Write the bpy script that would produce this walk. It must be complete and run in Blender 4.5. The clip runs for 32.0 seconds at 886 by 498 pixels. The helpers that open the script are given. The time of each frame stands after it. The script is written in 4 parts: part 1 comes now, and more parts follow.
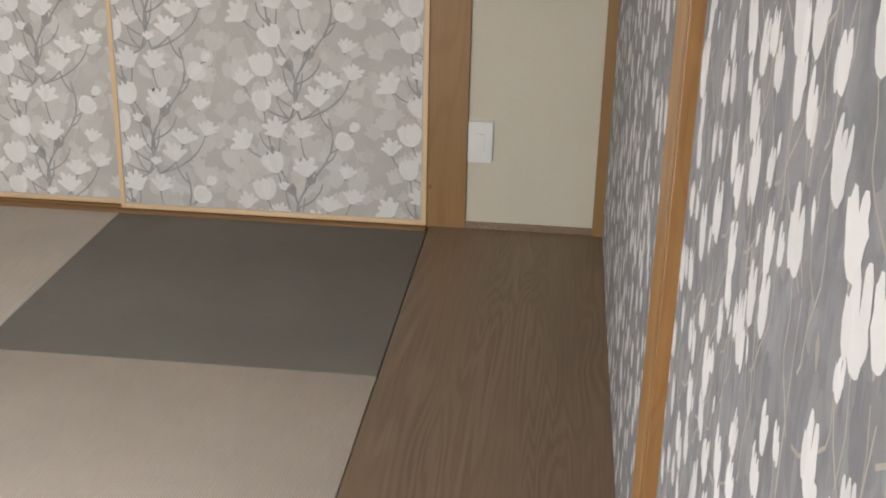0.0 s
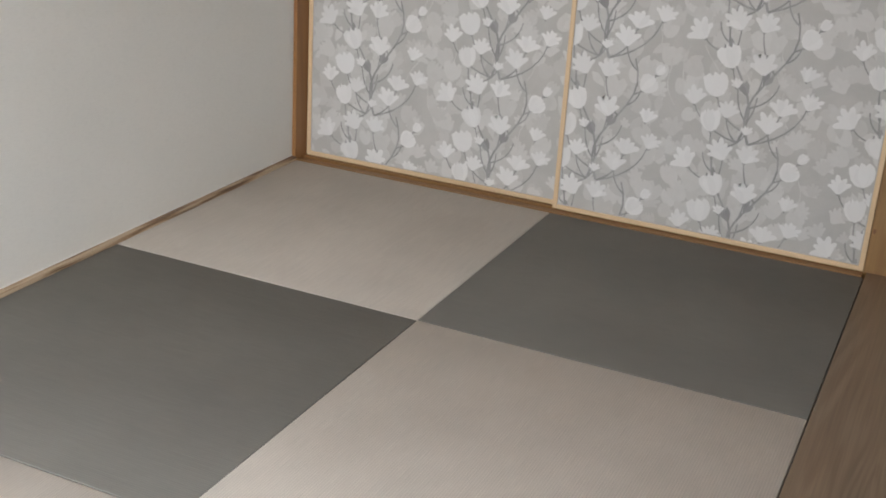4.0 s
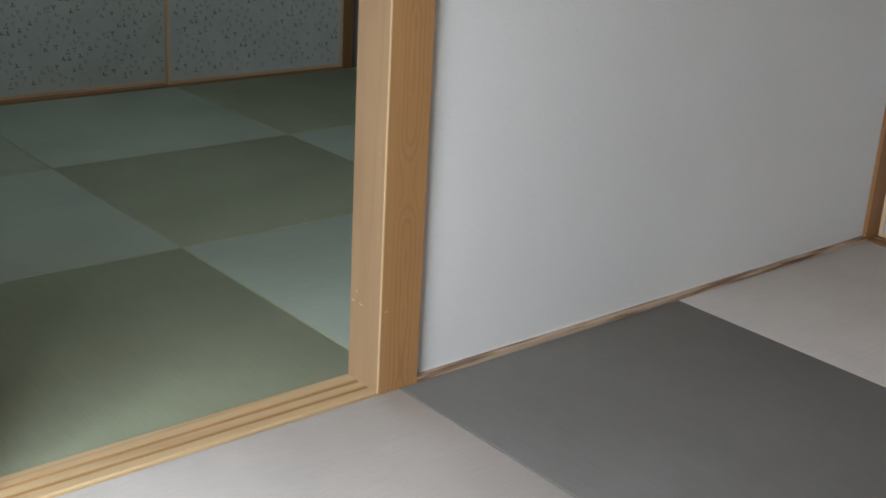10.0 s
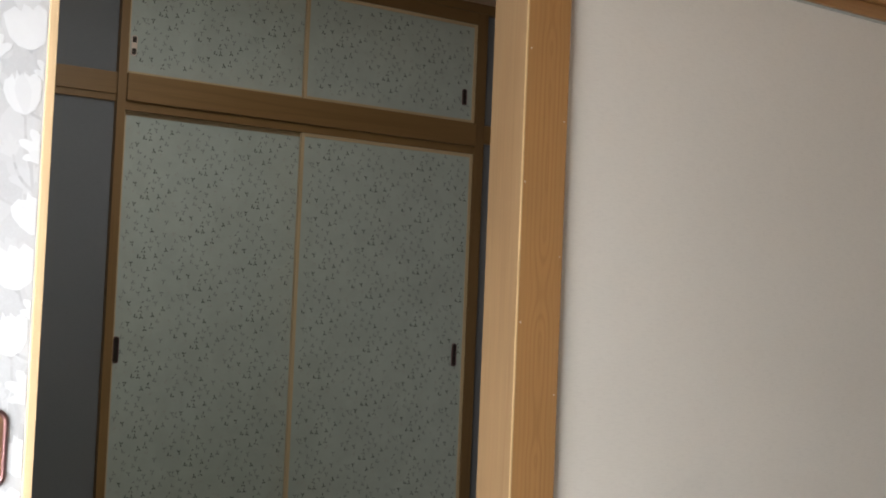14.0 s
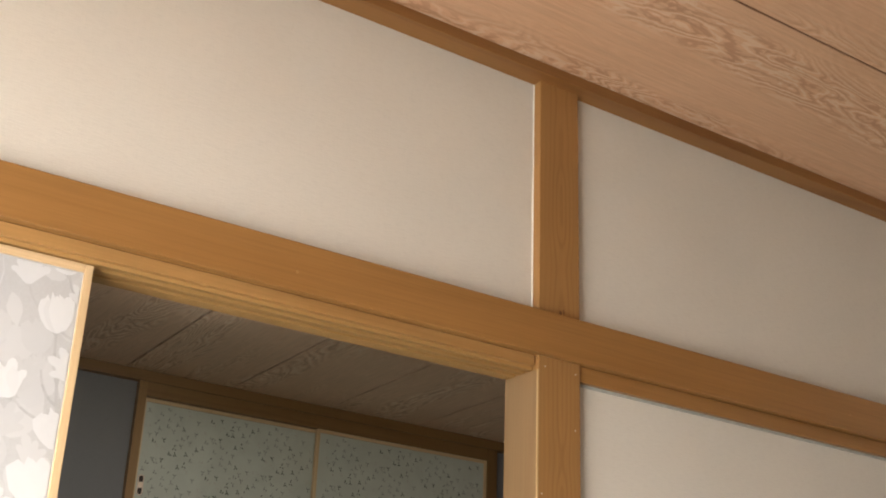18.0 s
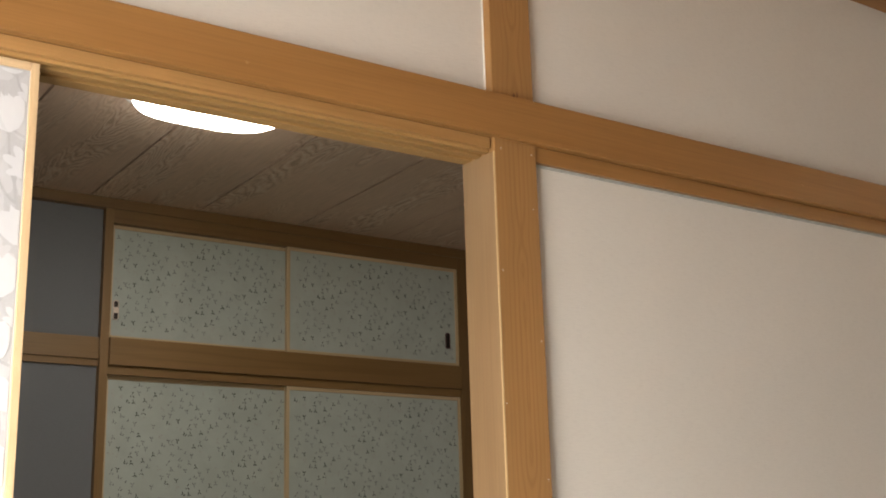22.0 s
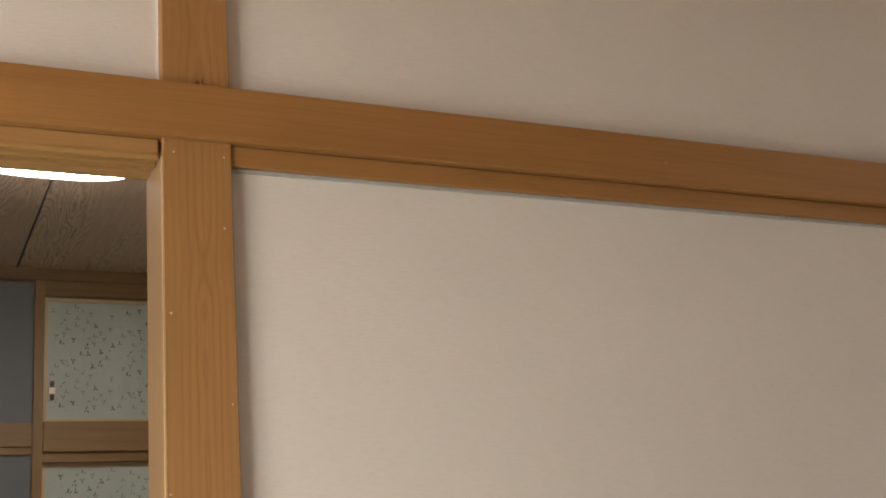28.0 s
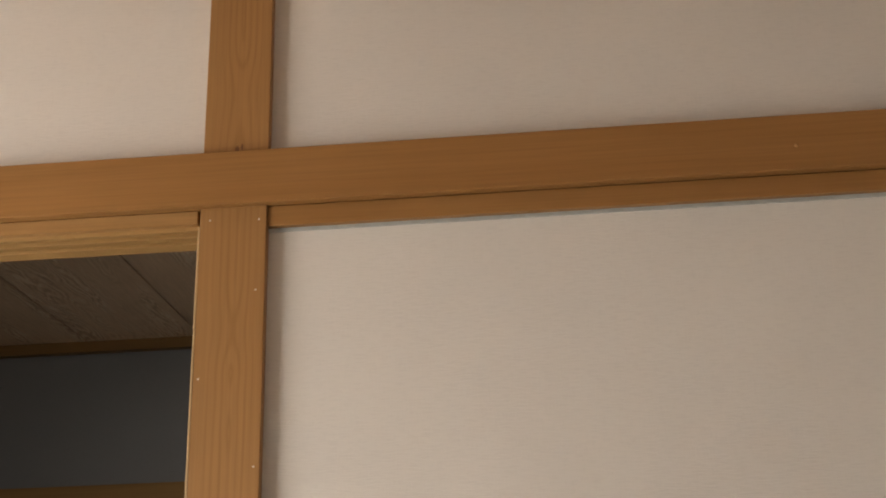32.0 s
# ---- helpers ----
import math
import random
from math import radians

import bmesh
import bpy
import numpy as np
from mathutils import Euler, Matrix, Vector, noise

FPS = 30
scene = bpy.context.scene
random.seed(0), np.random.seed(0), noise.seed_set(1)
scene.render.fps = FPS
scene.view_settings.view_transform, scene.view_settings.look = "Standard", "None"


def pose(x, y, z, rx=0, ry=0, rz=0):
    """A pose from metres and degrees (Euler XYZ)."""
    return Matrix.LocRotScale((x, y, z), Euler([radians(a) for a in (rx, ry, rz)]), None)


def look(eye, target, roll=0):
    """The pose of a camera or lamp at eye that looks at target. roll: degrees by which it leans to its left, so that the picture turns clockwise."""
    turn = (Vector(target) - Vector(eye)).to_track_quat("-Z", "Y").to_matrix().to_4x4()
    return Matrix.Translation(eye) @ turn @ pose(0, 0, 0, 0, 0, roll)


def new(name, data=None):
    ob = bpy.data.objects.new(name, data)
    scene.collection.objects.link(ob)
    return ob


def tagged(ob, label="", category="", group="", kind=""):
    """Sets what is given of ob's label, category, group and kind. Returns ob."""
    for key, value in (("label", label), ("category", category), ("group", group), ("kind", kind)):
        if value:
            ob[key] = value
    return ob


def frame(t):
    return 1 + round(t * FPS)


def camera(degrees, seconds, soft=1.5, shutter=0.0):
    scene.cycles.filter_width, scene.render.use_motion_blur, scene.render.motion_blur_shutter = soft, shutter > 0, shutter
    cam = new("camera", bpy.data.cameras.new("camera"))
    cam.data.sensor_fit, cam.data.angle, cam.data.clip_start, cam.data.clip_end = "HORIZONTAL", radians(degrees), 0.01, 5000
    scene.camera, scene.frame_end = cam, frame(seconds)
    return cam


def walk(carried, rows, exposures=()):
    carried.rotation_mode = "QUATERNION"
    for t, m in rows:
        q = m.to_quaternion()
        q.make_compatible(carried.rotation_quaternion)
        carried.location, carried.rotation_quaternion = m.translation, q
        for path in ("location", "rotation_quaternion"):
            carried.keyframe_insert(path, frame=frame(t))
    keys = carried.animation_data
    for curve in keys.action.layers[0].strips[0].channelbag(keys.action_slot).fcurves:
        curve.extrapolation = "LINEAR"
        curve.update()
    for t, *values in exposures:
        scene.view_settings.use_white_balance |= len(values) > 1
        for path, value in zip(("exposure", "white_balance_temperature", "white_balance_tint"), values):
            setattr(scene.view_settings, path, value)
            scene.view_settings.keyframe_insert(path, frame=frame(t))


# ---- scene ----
cam = camera(40.3, 32.0, 1.9)
PATH = [
    (0, (-1.318, -2.154, 1.228), (0.531, -1.97, 0.488), 1.4),
    (0.5, (-1.319, -2.147, 1.221), (0.512, -1.928, 0.447), 1.6),
    (1, (-1.324, -2.115, 1.213), (0.491, -1.791, 0.437), 1.5),
    (1.5, (-1.334, -2.091, 1.218), (0.471, -1.708, 0.446), 2.5),
    (2, (-1.351, -2.076, 1.213), (0.443, -1.616, 0.456), 2.8),
    (2.5, (-1.375, -2.032, 1.233), (0.389, -1.471, 0.476), 2.6),
    (3, (-1.395, -2.017, 1.255), (0.338, -1.367, 0.497), 3.2),
    (3.5, (-1.37, -2.0, 1.231), (0.349, -1.302, 0.484), 3.7),
    (5.5, (-1.342, -1.91, 1.181), (0.25, -0.954, 0.439), 3.0),
    (6, (-1.394, -1.895, 1.203), (0.16, -0.894, 0.441), 3.8),
    (6.5, (-1.4, -1.868, 1.184), (0.129, -0.814, 0.441), 4.0),
    (7, (-1.38, -1.89, 1.187), (0.101, -0.769, 0.447), 3.9),
    (7.5, (-1.377, -1.877, 1.18), (0.054, -0.697, 0.432), 4.0),
    (8, (-1.384, -1.894, 1.178), (0.0, -0.664, 0.423), 3.4),
    (8.5, (-1.38, -1.891, 1.179), (-0.042, -0.62, 0.407), 2.8),
    (9, (-1.394, -1.872, 1.18), (-0.095, -0.551, 0.428), 2.7),
    (9.5, (-1.405, -1.866, 1.188), (-0.163, -0.498, 0.424), 3.0),
    (10, (-1.419, -1.84, 1.184), (-0.195, -0.413, 0.5), 3.2),
    (10.5, (-1.418, -1.82, 1.184), (-0.242, -0.343, 0.523), 3.0),
    (11, (-1.433, -1.835, 1.209), (-0.278, -0.321, 0.596), 2.2),
    (11.5, (-1.413, -1.827, 1.195), (-0.268, -0.279, 0.651), 3.1),
    (12, (-1.437, -1.818, 1.195), (-0.294, -0.26, 0.679), 3.2),
    (12.5, (-1.413, -1.819, 1.179), (-0.275, -0.218, 0.8), 3.0),
    (13, (-1.432, -1.831, 1.109), (-0.29, -0.199, 0.934), 2.7),
    (13.5, (-1.423, -1.834, 1.082), (-0.291, -0.185, 1.042), 2.0),
    (14, (-1.425, -1.835, 1.086), (-0.303, -0.182, 1.179), 2.4),
    (14.5, (-1.441, -1.845, 1.129), (-0.336, -0.198, 1.386), 2.9),
    (15, (-1.433, -1.834, 1.132), (-0.343, -0.192, 1.474), 2.5),
    (15.5, (-1.421, -1.821, 1.131), (-0.358, -0.207, 1.646), 2.9),
    (17.5, (-1.411, -1.818, 1.127), (-0.412, -0.273, 1.911), 3.0),
    (18, (-1.411, -1.816, 1.123), (-0.41, -0.268, 1.898), 2.3),
    (18.5, (-1.405, -1.815, 1.11), (-0.402, -0.257, 1.863), 2.0),
    (19, (-1.401, -1.815, 1.104), (-0.373, -0.222, 1.741), 1.4),
    (19.5, (-1.399, -1.82, 1.093), (-0.348, -0.216, 1.661), 0.9),
    (20, (-1.403, -1.822, 1.079), (-0.333, -0.22, 1.614), 0.6),
    (20.5, (-1.4, -1.826, 1.063), (-0.322, -0.225, 1.589), -0.6),
    (21, (-1.398, -1.822, 1.048), (-0.306, -0.228, 1.565), -1.5),
    (21.5, (-1.393, -1.824, 1.038), (-0.298, -0.232, 1.554), -1.6),
    (22, (-1.387, -1.824, 1.032), (-0.291, -0.231, 1.543), -1.6),
    (22.5, (-1.378, -1.819, 1.03), (-0.28, -0.224, 1.532), -1.6),
    (23, (-1.359, -1.806, 1.009), (-0.245, -0.22, 1.504), -2.3),
    (23.5, (-1.331, -1.766, 1.015), (-0.19, -0.195, 1.495), -2.5),
    (24, (-1.309, -1.721, 1.029), (-0.128, -0.185, 1.524), -3.6),
    (24.5, (-1.256, -1.701, 1.071), (-0.02, -0.209, 1.57), -6.5),
    (25, (-1.136, -1.73, 1.094), (0.05, -0.217, 1.645), -5.2),
    (25.5, (-0.985, -1.759, 1.095), (0.13, -0.19, 1.638), -4.8),
    (26, (-0.857, -1.738, 1.093), (0.264, -0.17, 1.626), -5.0),
    (26.5, (-0.746, -1.734, 1.114), (0.356, -0.154, 1.652), -4.8),
    (28.5, (-0.226, -1.689, 1.126), (0.457, 0.082, 1.757), -4.3),
    (29, (-0.069, -1.719, 1.139), (0.425, 0.106, 1.792), -3.2),
    (29.5, (0.017, -1.742, 1.14), (0.363, 0.117, 1.793), -2.6),
    (30, (0.076, -1.734, 1.134), (0.323, 0.142, 1.782), -2.1),
    (30.5, (0.175, -1.694, 1.109), (0.349, 0.19, 1.758), -0.9),
    (31, (0.279, -1.663, 1.107), (0.374, 0.241, 1.769), -1.9),
    (31.5, (0.406, -1.679, 1.120), (0.404, 0.211, 1.807), -2.7),
    (32, (0.531, -1.709, 1.131), (0.366, 0.162, 1.838), -1.5),
]
EXPOSURES = [(0, 0.03, 7350, 13), (2, 0.06, 7120, 12.5), (3.5, 0.01, 6950, 12), (6, -0.18, 6550, 11), (9, -0.40, 6200, 11), (11, -0.44, 6450, 12), (13, -0.42, 7000, 13), (15, -0.14, 7800, 14), (18, -0.1, 8550, 16), (20, -0.08, 8250, 16), (24, -0.06, 8350, 16), (26.5, -0.13, 8500, 17), (29, -0.17, 8600, 19), (32, -0.18, 8600, 19)]
walk(cam, [(t, look(eye, target, roll)) for t, eye, target, roll in PATH], EXPOSURES)

# ---- world and large lights ----
world = bpy.data.worlds.new("world")
scene.world = world
world.use_nodes = True
wn = world.node_tree.nodes
sky = wn.new("ShaderNodeTexSky")
sky.sky_type, sky.sun_disc = "NISHITA", False
sky.sun_elevation, sky.sun_rotation = radians(40), radians(200)
wn["Background"].inputs["Strength"].default_value = 0.08
world.node_tree.links.new(sky.outputs[0], wn["Background"].inputs[0])


def area_lamp(name, m, w, h, watts, colour):
    data = bpy.data.lights.new(name, "AREA")
    data.shape, data.size, data.size_y, data.energy, data.color = "RECTANGLE", w, h, watts, colour
    ob = new(name, data)
    ob.matrix_world = m
    return ob


# the plan, in metres: x along the partition wall, y into the green-mat room
POST = 0.106          # width of the partition post, its left face at x = 0
DEPTH = 0.111
CORNER = 1.88         # left face of the corner post
KAMOI = 1.838         # underside of the door head
RAIL0, RAIL1 = 1.866, 1.957
CEIL_A, CEIL_B = 2.521, 2.535
PLASTER = 0.017       # the plaster lies this far behind the post's face
BOARD_Y = -1.788
PAPER_Y = -2.293
PANEL_X = 1.935
WIN_X = -2.12         # the window wall of the near room
SOUTH = -3.3
CLOSET_Y = 2.83
B_LEFT, B_RIGHT = -1.95, 2.35
LAMP_X, LAMP_Y = 0.055, 1.453

for k in range(3):
    area_lamp("window_daylight", look((WIN_X + 0.06, -1.0, 0.35 + 0.55 * k), (WIN_X + 0.93, -0.45, 0.35 + 0.55 * k - (1.25, 1.05, 0.4)[k])), 1.05, 0.5, 38, (0.83, 0.92, 1.0))

# ---- materials ----


def material(name):
    m = bpy.data.materials.new(name)
    m.use_nodes = True
    return m, m.node_tree.nodes, m.node_tree.links, m.node_tree.nodes["Principled BSDF"]


def node(nodes, kind, **values):
    n = nodes.new(kind)
    for key, value in values.items():
        n.inputs[key].default_value = value
    return n


def math_node(nodes, links, op, a, b=None):
    n = nodes.new("ShaderNodeMath")
    n.operation = op
    for k, v in enumerate((a, b)):
        if v is None:
            continue
        if isinstance(v, (int, float)):
            n.inputs[k].default_value = v
        else:
            links.new(v, n.inputs[k])
    return n.outputs[0]


def ramp(nodes, links, fac, stops):
    n = nodes.new("ShaderNodeValToRGB")
    el = n.color_ramp.elements
    while len(el) < len(stops):
        el.new(0.5)
    for e, (p, c) in zip(el, stops):
        e.position, e.color = p, (*c, 1)
    links.new(fac, n.inputs[0])
    return n.outputs[0]


def blend(nodes, links, fac, a, b, kind="MIX"):
    n = nodes.new("ShaderNodeMix")
    n.data_type, n.blend_type = "RGBA", kind
    for sock, v in ((n.inputs["Factor"], fac), (n.inputs["A"], a), (n.inputs["B"], b)):
        if isinstance(v, (int, float)):
            sock.default_value = v
        elif isinstance(v, tuple):
            sock.default_value = (*v, 1)
        else:
            links.new(v, sock)
    return n.outputs["Result"]


def coords(nodes, links, scale, shift=True):
    tc = nodes.new("ShaderNodeTexCoord")
    mp = nodes.new("ShaderNodeMapping")
    mp.inputs["Scale"].default_value = scale
    if shift:
        info = nodes.new("ShaderNodeObjectInfo")
        off = nodes.new("ShaderNodeVectorMath")
        off.operation = "MULTIPLY"
        links.new(info.outputs["Random"], off.inputs[0])
        off.inputs[1].default_value = (7.3, 11.1, 5.7)
        links.new(off.outputs[0], mp.inputs["Location"])
    links.new(tc.outputs["Object"], mp.inputs["Vector"])
    return mp.outputs[0]


def bump(nodes, links, bsdf, height, strength, distance):
    n = node(nodes, "ShaderNodeBump", Strength=strength, Distance=distance)
    links.new(height, n.inputs["Height"])
    links.new(n.outputs[0], bsdf.inputs["Normal"])


def noise_tex(nodes, links, vec, scale, detail=4.0, rough=0.55, distort=0.0):
    n = node(nodes, "ShaderNodeTexNoise", Scale=scale, Detail=detail, Roughness=rough, Distortion=distort)
    links.new(vec, n.inputs["Vector"])
    return n.outputs[0]


def wood(name, axis, pale, dark, rings=17.0, wide=8.0, rough=0.5, vein=0.55, draw=0.055):
    """Planed timber whose grain runs along one axis: contours of a drawn-out noise, pores and broad tone."""
    m, n, l, b = material(name)
    sc = [wide] * 3
    sc[axis] = wide * draw
    v = coords(n, l, sc)
    base = noise_tex(n, l, v, 1.0, 1.5, 0.4, 0.15)
    ring = math_node(n, l, "SINE", math_node(n, l, "MULTIPLY", base, rings * 2))
    ring = math_node(n, l, "MULTIPLY_ADD", ring, 0.5)
    ring.node.inputs[2].default_value = 0.5
    ring = math_node(n, l, "POWER", ring, 5.0)
    fs = [260.0] * 3
    fs[axis] = 5.0
    fine = noise_tex(n, l, coords(n, l, fs), 1.0, 3.0)
    ts = [2.2] * 3
    ts[axis] = 0.5
    tone = noise_tex(n, l, coords(n, l, ts), 1.0, 3.0)
    col = ramp(n, l, ring, [(0.0, pale), (1.0, dark)])
    col = blend(n, l, 1.0 - vein, col, pale)
    col = blend(n, l, 0.28, col, ramp(n, l, fine, [(0.3, (0.62, 0.62, 0.62)), (0.62, (1.1, 1.1, 1.1))]), "MULTIPLY")
    col = blend(n, l, 0.4, col, ramp(n, l, tone, [(0.3, (0.7, 0.66, 0.6)), (0.7, (1.12, 1.12, 1.1))]), "MULTIPLY")
    l.new(col, b.inputs["Base Color"])
    l.new(math_node(n, l, "MULTIPLY_ADD", fine, 0.18), b.inputs["Roughness"])
    b.inputs["Roughness"].links[0].from_node.inputs[2].default_value = rough - 0.09
    bump(n, l, b, fine, 0.12, 0.0006)
    return m




def flame_wood(name, pale, dark, u0, v0, spacing=0.0075, rough=0.4):
    """A flat-sawn upright face: growth rings round a wavering heart just behind the face give nested tongues of grain."""
    m, n, l, b = material(name)
    tc = n.new("ShaderNodeTexCoord")
    sep = n.new("ShaderNodeSeparateXYZ")
    l.new(tc.outputs["Object"], sep.inputs[0])
    u = math_node(n, l, "SUBTRACT", sep.outputs[0], u0)
    v = math_node(n, l, "SUBTRACT", sep.outputs[1], v0)
    waver = noise_tex(n, l, coords(n, l, (0.0, 0.0, 3.1), False), 1.0, 1.5, 0.45)
    v = math_node(n, l, "ADD", v, math_node(n, l, "MULTIPLY", math_node(n, l, "SUBTRACT", waver, 0.5), 0.16))
    warp = noise_tex(n, l, coords(n, l, (14.0, 14.0, 2.5), False), 1.0, 2.0)
    u = math_node(n, l, "ADD", u, math_node(n, l, "MULTIPLY", math_node(n, l, "SUBTRACT", warp, 0.5), 0.012))
    r = math_node(n, l, "SQRT", math_node(n, l, "ADD", math_node(n, l, "MULTIPLY", u, u), math_node(n, l, "MULTIPLY", v, v)))
    ring = math_node(n, l, "SINE", math_node(n, l, "MULTIPLY", r, 6.2832 / spacing))
    ring = math_node(n, l, "MULTIPLY_ADD", ring, 0.5)
    ring.node.inputs[2].default_value = 0.5
    ring = math_node(n, l, "POWER", ring, 2.6)
    fine = noise_tex(n, l, coords(n, l, (260, 260, 5), False), 1.0, 3.0)
    tone = noise_tex(n, l, coords(n, l, (9, 9, 0.9), False), 1.0, 3.0)
    col = ramp(n, l, ring, [(0.0, pale), (1.0, dark)])
    plain_far = ramp(n, l, math_node(n, l, "MULTIPLY", r, 10.0), [(0.22, (0.25, 0.25, 0.25)), (0.5, (0.93, 0.93, 0.93))])
    col = blend(n, l, plain_far, col, pale)
    col = blend(n, l, 0.25, col, ramp(n, l, fine, [(0.3, (0.66, 0.66, 0.66)), (0.62, (1.1, 1.1, 1.1))]), "MULTIPLY")
    col = blend(n, l, 0.4, col, ramp(n, l, tone, [(0.3, (0.8, 0.77, 0.72)), (0.7, (1.08, 1.08, 1.07))]), "MULTIPLY")
    l.new(col, b.inputs["Base Color"])
    b.inputs["Roughness"].default_value = rough
    bump(n, l, b, fine, 0.12, 0.0006)
    return m


W = {a: wood(f"cypress_{a}", i, (0.46, 0.25, 0.098), (0.345, 0.168, 0.058), vein=(0.35, 0.45, 0.65)[i], rings=(17, 17, 44)[i], draw=(0.055, 0.055, 0.1)[i], rough=0.38) for i, a in enumerate("xyz")}
JAMB = wood("greyer_jamb", 2, (0.32, 0.2, 0.106), (0.25, 0.145, 0.072), rings=30, vein=0.35)
FLAME = {"z": flame_wood("flame_cypress", (0.4, 0.208, 0.08), (0.33, 0.163, 0.058), 0.058, 0.004, 0.0105)}
HEART = {"z": flame_wood("heartwood", (0.27, 0.13, 0.043), (0.215, 0.097, 0.031), -0.045, -2.27, 0.012)}
OCHRE = {"z": wood("ochre_cypress_z", 2, (0.282, 0.152, 0.053), (0.215, 0.105, 0.033), rings=30, vein=0.35, draw=0.08)}
WR = {a: wood(f"reddish_cypress_{a}", i, (0.375, 0.184, 0.063), (0.30, 0.138, 0.043), vein=0.3, rough=0.34) for i, a in enumerate("xyz")}
WK = {a: wood(f"dark_closet_timber_{a}", i, (0.26, 0.135, 0.05), (0.195, 0.095, 0.033), vein=0.4) for i, a in enumerate("xyz")}
WB = {a: wood(f"closet_timber_{a}", i, (0.31, 0.162, 0.06), (0.23, 0.112, 0.039), vein=0.4) for i, a in enumerate("xyz")}
WP = {a: wood(f"pale_cypress_{a}", i, (0.60, 0.42, 0.225), (0.46, 0.285, 0.13)) for i, a in enumerate("xyz")}
WD = {a: wood(f"dark_cypress_{a}", i, (0.33, 0.155, 0.052), (0.235, 0.1, 0.032)) for i, a in enumerate("xyz")}
FRAME = {a: wood(f"fusuma_frame_{a}", i, (0.72, 0.52, 0.32), (0.62, 0.42, 0.24), vein=0.3) for i, a in enumerate("xyz")}


HEADW = wood("honey_door_head", 0, (0.45, 0.258, 0.1), (0.36, 0.19, 0.068), vein=0.4)


def board_floor():
    """Wood-grain sheet flooring, greyish brown with strong cathedral grain along x."""
    m, n, l, b = material("grain_board")
    base = noise_tex(n, l, coords(n, l, (0.55, 6.0, 6.0)), 1.0, 3.0, 0.5, 0.5)
    ring = math_node(n, l, "SINE", math_node(n, l, "MULTIPLY", base, 150))
    ring = math_node(n, l, "MULTIPLY_ADD", ring, 0.5)
    ring.node.inputs[2].default_value = 0.5
    flames = noise_tex(n, l, coords(n, l, (0.8, 11.0, 11.0)), 1.0, 2.0)
    flames = ramp(n, l, flames, [(0.46, (0.08, 0.08, 0.08)), (0.6, (0.8, 0.8, 0.8))])
    fine = noise_tex(n, l, coords(n, l, (5, 240, 240)), 1.0, 3.0)
    tone = noise_tex(n, l, coords(n, l, (0.7, 12.0, 12.0)), 1.0, 4.0)
    figure = ramp(n, l, ring, [(0.0, (0.268, 0.194, 0.135)), (0.5, (0.24, 0.172, 0.117)), (0.85, (0.203, 0.142, 0.094))])
    col = blend(n, l, flames, (0.232, 0.165, 0.111), figure)
    col = blend(n, l, 0.34, col, ramp(n, l, fine, [(0.3, (0.6, 0.6, 0.6)), (0.65, (1.12, 1.12, 1.12))]), "MULTIPLY")
    col = blend(n, l, 0.4, col, ramp(n, l, tone, [(0.3, (0.74, 0.72, 0.68)), (0.7, (1.18, 1.1, 1.0))]), "MULTIPLY")
    l.new(col, b.inputs["Base Color"])
    b.inputs["Roughness"].default_value = 0.42
    bump(n, l, b, fine, 0.15, 0.0006)
    return m


def ceiling_board(name, axis, ground, vein, pale, figure=165):
    """Printed cedar ceiling board: plain ground with bands of wavy figure, dark veins edged with pale ones."""
    m, n, l, b = material(name)
    sc = [7.0] * 3
    sc[axis] = 1.1
    warp = [24.0] * 3
    warp[axis] = 9.0
    base = noise_tex(n, l, coords(n, l, sc), 1.0, 2.0, 0.5, 0.5)
    jag = noise_tex(n, l, coords(n, l, warp), 1.0, 3.0, 0.6, 0.6)
    field = math_node(n, l, "ADD", base, math_node(n, l, "MULTIPLY", jag, 0.11))
    ring = math_node(n, l, "SINE", math_node(n, l, "MULTIPLY", field, figure))
    ring = math_node(n, l, "MULTIPLY_ADD", ring, 0.5)
    ring.node.inputs[2].default_value = 0.5
    fs = [150.0] * 3
    fs[axis] = 6.0
    fine = noise_tex(n, l, coords(n, l, fs), 1.0, 3.0)
    ts = [6.5] * 3
    ts[axis] = 0.8
    tone = noise_tex(n, l, coords(n, l, ts), 1.0, 2.5)
    where = ramp(n, l, tone, [(0.46, (0.12, 0.12, 0.12)), (0.57, (1, 1, 1))])
    line = ramp(n, l, ring, [(0.0, pale), (0.3, ground), (0.72, ground), (0.95, vein)])
    col = blend(n, l, where, ground, line)
    wide = noise_tex(n, l, coords(n, l, (1.7, 1.7, 1.7)), 1.0, 2.0)
    col = blend(n, l, 0.45, col, ramp(n, l, fine, [(0.3, (0.76, 0.74, 0.72)), (0.65, (1.08, 1.08, 1.08))]), "MULTIPLY")
    col = blend(n, l, 0.5, col, ramp(n, l, wide, [(0.35, (0.86, 0.84, 0.8)), (0.65, (1.06, 1.05, 1.05))]), "MULTIPLY")
    l.new(col, b.inputs["Base Color"])
    b.inputs["Roughness"].default_value = 0.5
    bump(n, l, b, fine, 0.1, 0.0005)
    return m


